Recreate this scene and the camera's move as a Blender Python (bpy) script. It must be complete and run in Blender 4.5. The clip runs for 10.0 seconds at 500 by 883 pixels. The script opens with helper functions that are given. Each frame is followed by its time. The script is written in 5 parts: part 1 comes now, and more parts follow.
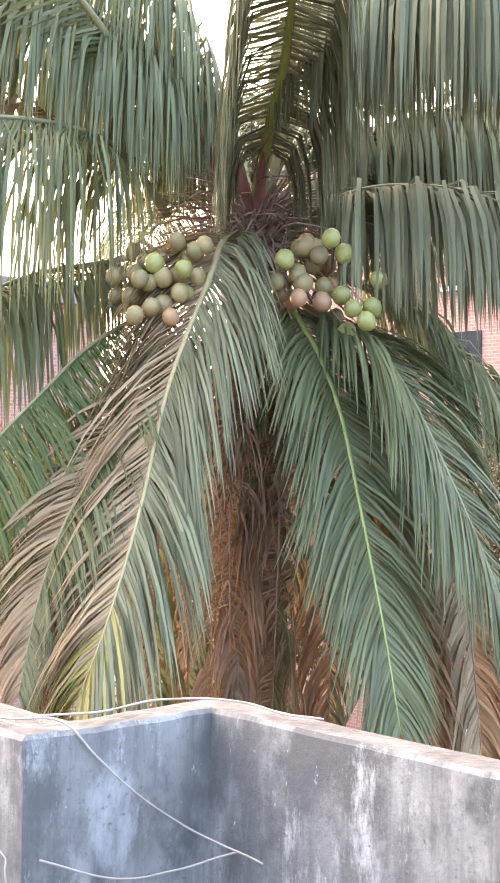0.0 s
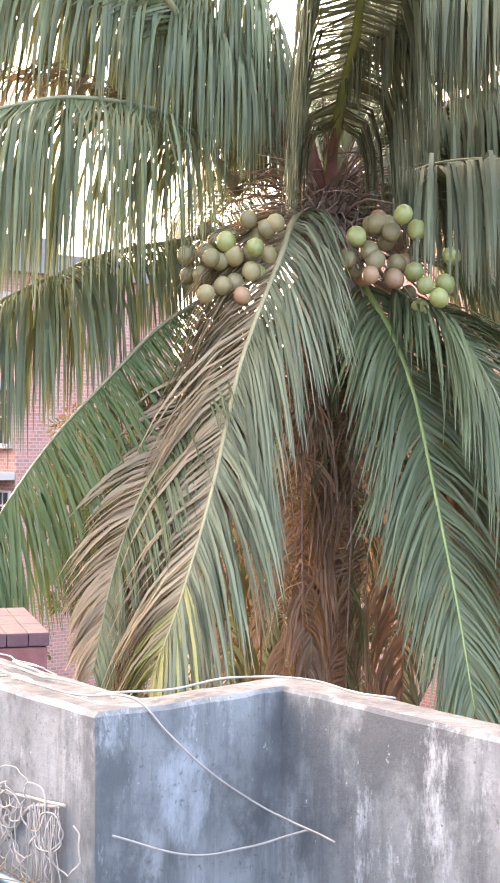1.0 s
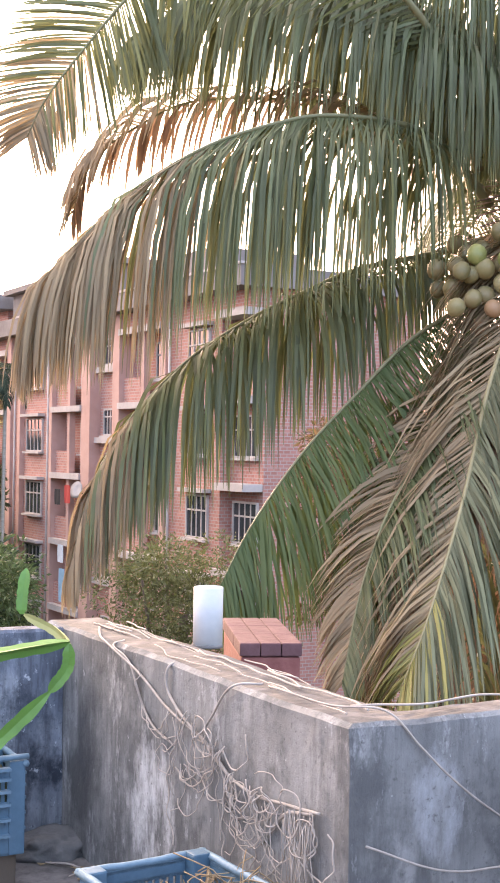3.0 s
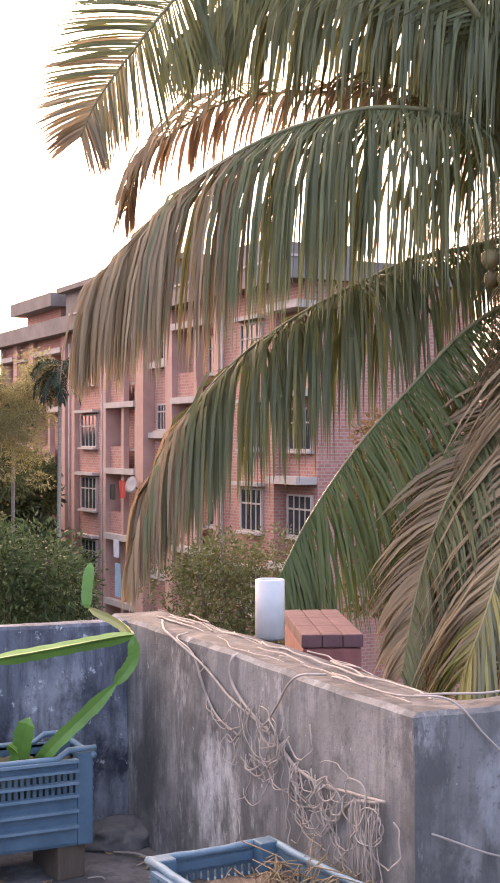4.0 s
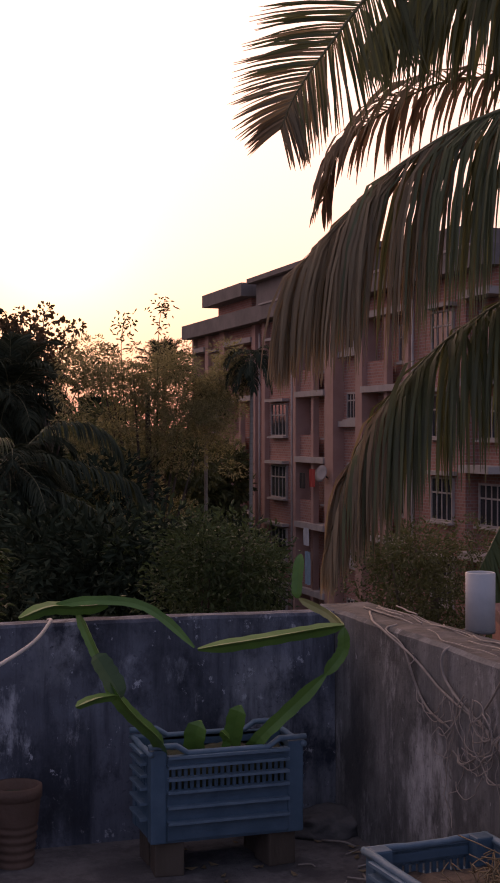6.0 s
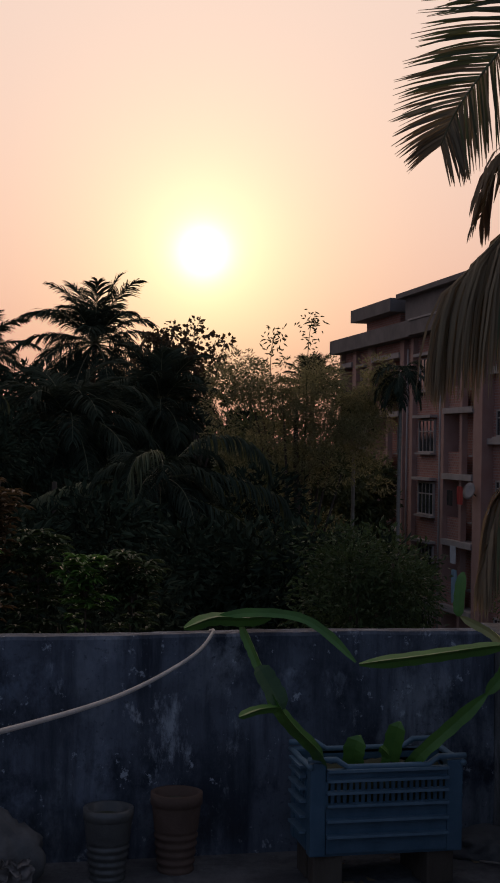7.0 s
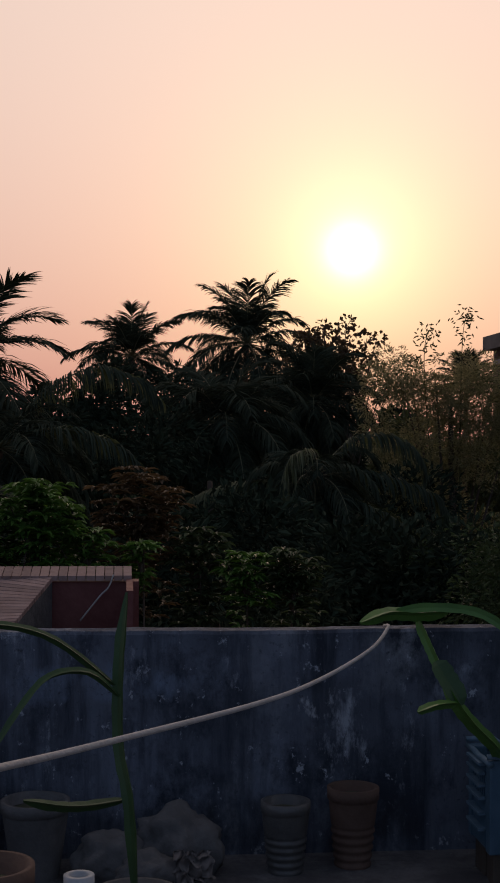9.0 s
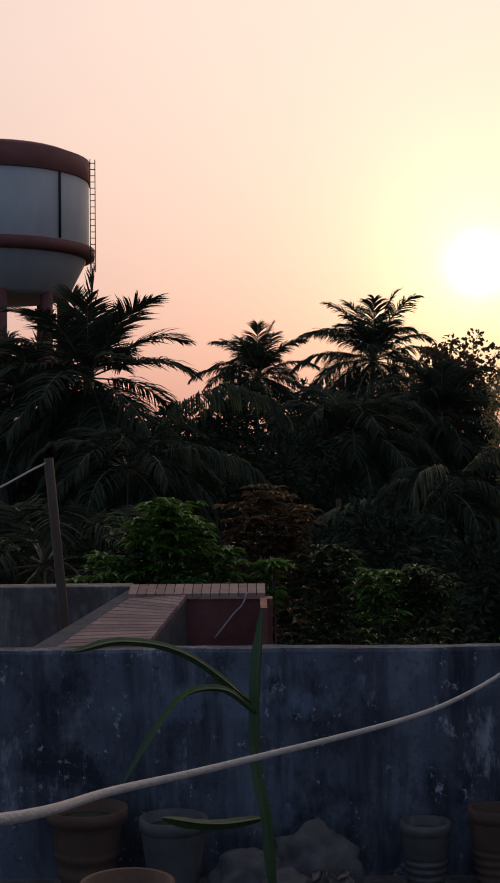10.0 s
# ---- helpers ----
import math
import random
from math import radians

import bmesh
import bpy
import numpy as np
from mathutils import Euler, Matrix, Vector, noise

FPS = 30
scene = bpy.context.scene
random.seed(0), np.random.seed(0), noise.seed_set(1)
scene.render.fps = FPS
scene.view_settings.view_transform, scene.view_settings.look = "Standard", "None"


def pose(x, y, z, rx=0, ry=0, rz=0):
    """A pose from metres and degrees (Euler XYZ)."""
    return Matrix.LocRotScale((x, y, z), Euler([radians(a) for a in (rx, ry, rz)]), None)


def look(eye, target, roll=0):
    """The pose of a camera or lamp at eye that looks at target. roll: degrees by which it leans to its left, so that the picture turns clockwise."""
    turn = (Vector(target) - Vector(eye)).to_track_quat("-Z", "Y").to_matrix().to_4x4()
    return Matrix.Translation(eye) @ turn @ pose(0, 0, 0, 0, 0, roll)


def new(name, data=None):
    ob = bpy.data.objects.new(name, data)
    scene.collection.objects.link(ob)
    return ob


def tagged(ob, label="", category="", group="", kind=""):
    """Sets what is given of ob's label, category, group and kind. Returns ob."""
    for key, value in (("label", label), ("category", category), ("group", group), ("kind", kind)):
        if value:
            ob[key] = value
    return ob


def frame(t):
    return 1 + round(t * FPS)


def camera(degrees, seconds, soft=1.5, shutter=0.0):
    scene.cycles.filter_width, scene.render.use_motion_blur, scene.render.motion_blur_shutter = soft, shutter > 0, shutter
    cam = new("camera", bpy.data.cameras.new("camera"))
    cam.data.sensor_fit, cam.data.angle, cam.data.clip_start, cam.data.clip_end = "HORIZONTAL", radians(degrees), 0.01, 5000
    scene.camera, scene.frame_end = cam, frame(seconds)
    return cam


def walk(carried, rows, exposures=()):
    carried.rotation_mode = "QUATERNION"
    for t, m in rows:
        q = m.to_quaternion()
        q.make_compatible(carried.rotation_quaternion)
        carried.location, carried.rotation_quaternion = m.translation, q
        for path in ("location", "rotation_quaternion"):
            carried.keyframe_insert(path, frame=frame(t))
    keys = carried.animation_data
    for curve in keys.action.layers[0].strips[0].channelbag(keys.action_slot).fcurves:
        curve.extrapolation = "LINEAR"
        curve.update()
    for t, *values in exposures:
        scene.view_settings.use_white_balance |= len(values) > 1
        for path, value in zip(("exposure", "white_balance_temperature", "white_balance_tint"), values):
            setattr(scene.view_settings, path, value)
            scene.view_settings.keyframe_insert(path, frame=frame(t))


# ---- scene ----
cam = camera(21.24, 10.0, soft=1.8)
PATH = [
    (0, (0.226, -0.247, 1.452), (1.566, 1.237, 1.483), 0.8),
    (0.5, (0.228, -0.251, 1.45), (1.53, 1.268, 1.451), 0.8),
    (1, (0.24, -0.242, 1.45), (1.497, 1.313, 1.448), 0.6),
    (1.5, (0.237, -0.243, 1.451), (1.448, 1.348, 1.454), 0.4),
    (2, (0.222, -0.246, 1.453), (1.352, 1.404, 1.466), 0.6),
    (2.5, (0.209, -0.252, 1.456), (1.261, 1.448, 1.467), 0.7),
    (3, (0.199, -0.261, 1.454), (1.151, 1.498, 1.467), 0.9),
    (3.2, (0.192, -0.253, 1.447), (1.109, 1.524, 1.452), 1.2),
    (4.3, (0.15, -0.3, 1.458), (1.014, 1.504, 1.456), -0.5),
    (4.5, (0.144, -0.287, 1.456), (0.978, 1.53, 1.437), -0.5),
    (5, (0.122, -0.283, 1.458), (0.85, 1.579, 1.441), -0.5),
    (5.2, (0.118, -0.276, 1.457), (0.809, 1.601, 1.441), -0.6),
    (6.3, (0.064, -0.284, 1.47), (0.617, 1.638, 1.458), 0.4),
    (6.5, (0.046, -0.289, 1.47), (0.53, 1.652, 1.463), 0.6),
    (7, (0.016, -0.302, 1.47), (0.426, 1.655, 1.475), 0.9),
    (7.5, (-0.018, -0.329, 1.474), (0.312, 1.643, 1.482), 0.8),
    (8, (-0.042, -0.315, 1.465), (0.231, 1.666, 1.476), 0.6),
    (8.5, (-0.057, -0.327, 1.455), (0.156, 1.662, 1.449), 0.3),
    (9, (-0.059, -0.292, 1.455), (0.128, 1.699, 1.456), 0.3),
    (9.5, (-0.071, -0.291, 1.451), (0.043, 1.706, 1.464), -0.1),
    (10, (-0.076, -0.264, 1.446), (-0.079, 1.736, 1.475), -0.5),
]
walk(cam, [(t, look(eye, target, roll)) for t, eye, target, roll in PATH],
     exposures=[(0, 4.24, 7050, 8), (1.5, 4.18, 7050, 10), (3.2, 3.42, 7300, 15), (4.5, 2.64, 7650, 26), (5.2, 1.66, 7700, 31), (6.3, -0.02, 7300, 38), (7.0, -0.6, 6480, 14), (9.0, -0.57, 6480, 14), (10, -0.35, 6430, 12)])

# ---- light: hazy sunset sky, the sun low over the trees ----
SUN_AZ, SUN_EL = radians(9.7), radians(8.2)
SUN = Vector((math.sin(SUN_AZ) * math.cos(SUN_EL), math.cos(SUN_AZ) * math.cos(SUN_EL), math.sin(SUN_EL)))


def make_world():
    world = bpy.data.worlds.new("world")
    scene.world = world
    world.use_nodes = True
    nt = world.node_tree
    nt.nodes.clear()
    out = nt.nodes.new("ShaderNodeOutputWorld")
    back = nt.nodes.new("ShaderNodeBackground")
    sky = nt.nodes.new("ShaderNodeTexSky")
    sky.sky_type, sky.sun_disc = "NISHITA", False
    sky.sun_elevation, sky.sun_rotation = SUN_EL, SUN_AZ
    sky.dust_density, sky.air_density = 4.0, 1.5
    coord = nt.nodes.new("ShaderNodeTexCoord")
    dot = nt.nodes.new("ShaderNodeVectorMath")
    dot.operation = "DOT_PRODUCT"
    nt.links.new(coord.outputs["Generated"], dot.inputs[0])
    dot.inputs[1].default_value = SUN

    def math_node(op, a, b):
        n = nt.nodes.new("ShaderNodeMath")
        n.operation = op
        n.use_clamp = op == "MAXIMUM"
        for k, v in enumerate((a, b)):
            if isinstance(v, (int, float)):
                n.inputs[k].default_value = v
            else:
                nt.links.new(v, n.inputs[k])
        return n.outputs[0]

    def scaled(colour, fac):
        n = nt.nodes.new("ShaderNodeVectorMath")
        n.operation = "SCALE"
        n.inputs[0].default_value = colour
        nt.links.new(fac, n.inputs["Scale"])
        return n.outputs[0]

    def plus(a, b):
        n = nt.nodes.new("ShaderNodeVectorMath")
        n.operation = "ADD"
        nt.links.new(a, n.inputs[0])
        nt.links.new(b, n.inputs[1])
        return n.outputs[0]

    c = math_node("MAXIMUM", dot.outputs["Value"], 0.0)
    half = math_node("MULTIPLY_ADD", dot.outputs["Value"], 0.5)
    half.node.inputs[2].default_value = 0.5
    sep = nt.nodes.new("ShaderNodeSeparateXYZ")
    nt.links.new(coord.outputs["Generated"], sep.inputs[0])
    up = math_node("MAXIMUM", sep.outputs["Z"], 0.0)
    low = math_node("POWER", math_node("SUBTRACT", 1.0, up), 5.0)
    wide = math_node("POWER", half, 3.5)
    total = scaled(SKY["haze_low"], math_node("MULTIPLY", wide, low))
    total = plus(total, scaled(SKY["haze_high"], math_node("MULTIPLY", wide, math_node("SUBTRACT", 1.0, low))))
    total = plus(total, scaled(SKY["aureole"], math_node("POWER", c, 210.0)))
    total = plus(total, scaled(SKY["corona"], math_node("POWER", c, 900.0)))
    total = plus(total, scaled(SKY["disc"], math_node("POWER", c, 6500.0)))
    away = math_node("SUBTRACT", 1.0, half)
    total = plus(total, scaled(SKY["opposite"], away))
    base = nt.nodes.new("ShaderNodeVectorMath")
    base.operation = "SCALE"
    nt.links.new(sky.outputs[0], base.inputs[0])
    base.inputs["Scale"].default_value = SKY["nishita"]
    total = plus(total, base.outputs[0])
    nt.links.new(total, back.inputs["Color"])
    back.inputs["Strength"].default_value = 1.0
    nt.links.new(back.outputs[0], out.inputs[0])


SKY = dict(haze_low=(0.74, 0.285, 0.25), haze_high=(1.36, 1.1, 0.94), aureole=(0.20, 0.34, 0.12),
           corona=(0.3, 0.45, 0.2), disc=(1.5, 1.5, 1.35), opposite=(0.182, 0.252, 0.405), nishita=0.008)
make_world()
sun = new("sun", bpy.data.lights.new("sun", "SUN"))
sun.data.energy, sun.data.angle, sun.data.color = 0.3, radians(0.8), (1.0, 0.68, 0.46)
sun.matrix_world = look(SUN * 30, (0, 0, 0))


# ---- materials ----
def material(name, rough=0.7, bump=0.0, bump_scale=40.0, colours=None, scale=3.0, detail=6.0, island=0.0, translucent=0.0, metal=0.0, spec=0.5, stretch=None, objrand=0.0):
    """Noise between two or three colours, optional bump, per-piece variation and light through the leaf."""
    m = bpy.data.materials.new(name)
    m.use_nodes = True
    nt = m.node_tree
    b = nt.nodes["Principled BSDF"]
    b.inputs["Roughness"].default_value, b.inputs["Metallic"].default_value = rough, metal
    b.inputs["Specular IOR Level"].default_value = spec
    coord = nt.nodes.new("ShaderNodeTexCoord")
    vec = coord.outputs["Object"]
    if stretch:
        mp = nt.nodes.new("ShaderNodeMapping")
        mp.inputs["Scale"].default_value = stretch
        nt.links.new(vec, mp.inputs[0])
        vec = mp.outputs[0]
    tex = nt.nodes.new("ShaderNodeTexNoise")
    tex.inputs["Scale"].default_value, tex.inputs["Detail"].default_value = scale, detail
    tex.inputs["Roughness"].default_value = 0.65
    nt.links.new(vec, tex.inputs["Vector"])
    ramp = nt.nodes.new("ShaderNodeValToRGB")
    n = len(colours)
    els = ramp.color_ramp.elements
    while len(els) < n:
        els.new(0.5)
    for k, col in enumerate(colours):
        els[k].position = 0.3 + 0.4 * k / max(1, n - 1)
        els[k].color = (*col, 1)
    nt.links.new(tex.outputs["Fac"], ramp.inputs[0])
    colour = ramp.outputs[0]
    if island or objrand:
        if island:
            info = nt.nodes.new("ShaderNodeNewGeometry")
            rnd = info.outputs["Random Per Island"]
        else:
            info = nt.nodes.new("ShaderNodeObjectInfo")
            rnd = info.outputs["Random"]
        amount = island or objrand
        mr = nt.nodes.new("ShaderNodeMapRange")
        mr.inputs["To Min"].default_value, mr.inputs["To Max"].default_value = 1 - amount, 1 + amount
        nt.links.new(rnd, mr.inputs["Value"])
        hsv = nt.nodes.new("ShaderNodeHueSaturation")
        nt.links.new(mr.outputs[0], hsv.inputs["Value"])
        nt.links.new(colour, hsv.inputs["Color"])
        colour = hsv.outputs[0]
    nt.links.new(colour, b.inputs["Base Color"])
    if bump:
        t2 = nt.nodes.new("ShaderNodeTexNoise")
        t2.inputs["Scale"].default_value, t2.inputs["Detail"].default_value = bump_scale, 8
        nt.links.new(vec, t2.inputs["Vector"])
        bp = nt.nodes.new("ShaderNodeBump")
        bp.inputs["Strength"].default_value, bp.inputs["Distance"].default_value = bump, 0.02
        nt.links.new(t2.outputs["Fac"], bp.inputs["Height"])
        nt.links.new(bp.outputs[0], b.inputs["Normal"])
    if translucent:
        tr = nt.nodes.new("ShaderNodeBsdfTranslucent")
        nt.links.new(colour, tr.inputs["Color"])
        mix = nt.nodes.new("ShaderNodeMixShader")
        mix.inputs[0].default_value = translucent
        nt.links.new(b.outputs[0], mix.inputs[1])
        nt.links.new(tr.outputs[0], mix.inputs[2])
        nt.links.new(mix.outputs[0], nt.nodes["Material Output"].inputs["Surface"])
    return m


M = dict(
    leaf=material("palm_leaf", 0.45, colours=[(0.118, 0.14, 0.064), (0.175, 0.195, 0.10)], scale=2, island=0.3, translucent=0.4, spec=0.4),
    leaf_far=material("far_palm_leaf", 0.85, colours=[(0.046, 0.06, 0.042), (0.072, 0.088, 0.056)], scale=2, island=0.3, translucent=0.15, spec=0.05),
    leaf_deep=material("palm_leaf_deep_green", 0.5, colours=[(0.075, 0.108, 0.036), (0.115, 0.15, 0.055)], scale=2, island=0.3, translucent=0.35, spec=0.3),
    leaf_olive=material("palm_leaf_olive", 0.5, colours=[(0.10, 0.12, 0.05), (0.15, 0.16, 0.07)], scale=2, island=0.3, translucent=0.35),
    leaf_grey=material("palm_leaf_grey", 0.6, colours=[(0.14, 0.15, 0.085), (0.20, 0.205, 0.125)], scale=2, island=0.35, translucent=0.25, spec=0.2),
    leaf_tan=material("palm_leaf_tan", 0.65, colours=[(0.24, 0.17, 0.10), (0.34, 0.26, 0.15)], scale=2, island=0.3, translucent=0.3),
    leaf_brown=material("palm_leaf_brown", 0.7, colours=[(0.20, 0.125, 0.075), (0.31, 0.20, 0.125)], scale=2, island=0.35, translucent=0.25),
    leaf_orange=material("palm_leaf_orange", 0.7, colours=[(0.26, 0.135, 0.06), (0.34, 0.20, 0.09)], scale=2, island=0.35, translucent=0.3),
    leaf_yellow=material("palm_leaf_yellowing", 0.55, colours=[(0.22, 0.21, 0.06), (0.32, 0.29, 0.10)], scale=2, island=0.35, translucent=0.35),
    rachis_straw=material("palm_rachis_straw", 0.5, colours=[(0.22, 0.19, 0.09), (0.32, 0.28, 0.15)], scale=5),
    rachis=material("palm_rachis", 0.45, colours=[(0.15, 0.15, 0.07), (0.22, 0.20, 0.10)], scale=5),
    rachis_green=material("palm_rachis_green", 0.4, colours=[(0.20, 0.25, 0.07), (0.30, 0.33, 0.10)], scale=5),
    trunk=material("palm_trunk", 0.85, 0.6, 30, [(0.12, 0.07, 0.045), (0.22, 0.13, 0.08), (0.30, 0.20, 0.13)], 4, stretch=(1, 1, 4)),
    fibre=material("crown_fibre", 0.85, 0.5, 40, [(0.20, 0.13, 0.095), (0.33, 0.23, 0.17)], 8, island=0.4),
    nut_green=material("coconut_green", 0.4, colours=[(0.185, 0.195, 0.055), (0.27, 0.265, 0.09)], scale=9, objrand=0.25),
    nut_tan=material("coconut_tan", 0.5, colours=[(0.17, 0.145, 0.055), (0.25, 0.19, 0.09)], scale=9, objrand=0.3),
    nut_brown=material("coconut_orange", 0.5, colours=[(0.27, 0.15, 0.07), (0.33, 0.2, 0.11)], scale=9, objrand=0.2),
    coping=material("coping_plaster", 0.9, 0.5, 30, [(0.055, 0.052, 0.05), (0.105, 0.096, 0.092), (0.18, 0.165, 0.16)], 11, 12),
    ground=material("ground_soil", 0.95, 0.5, 6, [(0.05, 0.045, 0.03), (0.07, 0.085, 0.035)], 0.6, 8),
    render=material("pink_render", 0.85, 0.15, 20, [(0.44, 0.255, 0.205), (0.53, 0.335, 0.275)], 1.0, 8),
    slab=material("pale_concrete", 0.85, 0.15, 15, [(0.37, 0.32, 0.29), (0.52, 0.46, 0.42)], 1.2, 8),
    roof=material("grey_roof_concrete", 0.9, 0.2, 12, [(0.16, 0.14, 0.13), (0.26, 0.23, 0.21)], 0.8, 9),
    glass=material("window_glass", 0.08, colours=[(0.03, 0.035, 0.04), (0.05, 0.055, 0.06)], scale=1),
    dark=material("dark_void", 0.9, colours=[(0.03, 0.025, 0.022), (0.05, 0.04, 0.035)], scale=2),
    bush=material("bush_leaf", 0.5, colours=[(0.048, 0.078, 0.032), (0.082, 0.12, 0.05)], scale=1, island=0.4, translucent=0.3, spec=0.2),
    bush_bright=material("bush_leaf_bright", 0.45, colours=[(0.08, 0.18, 0.03), (0.13, 0.27, 0.05)], scale=1, island=0.4, translucent=0.35),
    bush_feather=material("bush_leaf_feathery", 0.6, colours=[(0.27, 0.255, 0.115), (0.39, 0.35, 0.185)], scale=1, island=0.4, translucent=0.6),
    bush_olive=material("bush_leaf_olive", 0.55, colours=[(0.085, 0.10, 0.035), (0.13, 0.14, 0.055)], scale=1, island=0.4, translucent=0.35),
    bush_brown=material("bush_leaf_brown", 0.6, colours=[(0.10, 0.066, 0.033), (0.15, 0.10, 0.05)], scale=1, island=0.4, translucent=0.45),
    spathe=material("dry_spathe", 0.75, 0.3, 30, [(0.17, 0.07, 0.055), (0.27, 0.13, 0.095)], 6, stretch=(1, 1, 0.3)),
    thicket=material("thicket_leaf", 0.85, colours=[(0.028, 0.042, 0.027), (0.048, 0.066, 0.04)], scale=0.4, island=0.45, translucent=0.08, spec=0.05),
    plastic_worn=material("crate_plastic_worn", 0.55, 0.15, 60, [(0.08, 0.155, 0.215), (0.15, 0.235, 0.3)], 14, 9),
    areca_trunk=material("pale_palm_trunk", 0.8, 0.3, 20, [(0.22, 0.19, 0.15), (0.34, 0.30, 0.25)], 3, stretch=(1, 1, 5)),
    bark=material("bark", 0.9, 0.5, 30, [(0.07, 0.05, 0.035), (0.13, 0.10, 0.075)], 5, stretch=(1, 1, 0.3)),
    tank_white=material("tank_paint", 0.7, 0.1, 10, [(0.45, 0.45, 0.44), (0.6, 0.6, 0.58)], 0.6, 9, stretch=(1, 1, 0.3)),
    tank_red=material("tank_red", 0.8, 0.1, 10, [(0.20, 0.07, 0.06), (0.28, 0.11, 0.09)], 0.8, 9),
    bottle=material("old_clear_plastic", 0.35, 0.2, 40, [(0.07, 0.07, 0.068), (0.14, 0.135, 0.125)], 9, 8),
    plastic=material("crate_plastic", 0.5, 0.1, 60, [(0.04, 0.095, 0.145), (0.085, 0.16, 0.225)], 7, 9),
    white=material("white_pipe", 0.5, 0.1, 30, [(0.42, 0.44, 0.45), (0.56, 0.57, 0.57)], 6, 8),
    red_tile=material("red_oxide", 0.85, 0.3, 25, [(0.085, 0.033, 0.036), (0.14, 0.07, 0.073)], 12, 9),
    terracotta=material("terracotta", 0.85, 0.3, 30, [(0.10, 0.06, 0.042), (0.18, 0.108, 0.078)], 5, 8),
    red_dark=material("red_paint", 0.8, 0.3, 25, [(0.17, 0.05, 0.045), (0.26, 0.10, 0.085)], 9, 9),
    tile_pink=material("faded_tile", 0.85, 0.3, 25, [(0.30, 0.19, 0.16), (0.44, 0.30, 0.26)], 9, 8, objrand=0.25),
    soil=material("dry_soil", 0.95, 0.6, 40, [(0.06, 0.045, 0.035), (0.13, 0.095, 0.07)], 9, 9),
    cement=material("cement_pot", 0.9, 0.4, 30, [(0.08, 0.08, 0.08), (0.17, 0.165, 0.16)], 8, 10),
    cactus=material("cactus_stem", 0.45, 0.1, 20, [(0.07, 0.17, 0.03), (0.12, 0.26, 0.045)], 6, 6),
    cactus_dark=material("cactus_dark", 0.55, 0.1, 20, [(0.03, 0.07, 0.02), (0.05, 0.11, 0.03)], 6, 6),
    cactus_pale=material("cactus_pale", 0.55, 0.1, 20, [(0.30, 0.30, 0.10), (0.40, 0.38, 0.16)], 6, 6),
    vine=material("dry_vine", 0.8, colours=[(0.28, 0.245, 0.21), (0.42, 0.37, 0.33)], scale=20),
    rope=material("rope", 0.85, 0.4, 120, [(0.5, 0.47, 0.43), (0.64, 0.61, 0.57)], 30),
    cloth_blue=material("cloth_blue", 0.9, colours=[(0.25, 0.4, 0.5), (0.35, 0.5, 0.6)], scale=3),
    cloth_red=material("cloth_red", 0.9, colours=[(0.45, 0.05, 0.04), (0.55, 0.08, 0.06)], scale=3),
    cloth_white=material("cloth_white", 0.9, colours=[(0.6, 0.6, 0.6), (0.7, 0.7, 0.7)], scale=3),
)



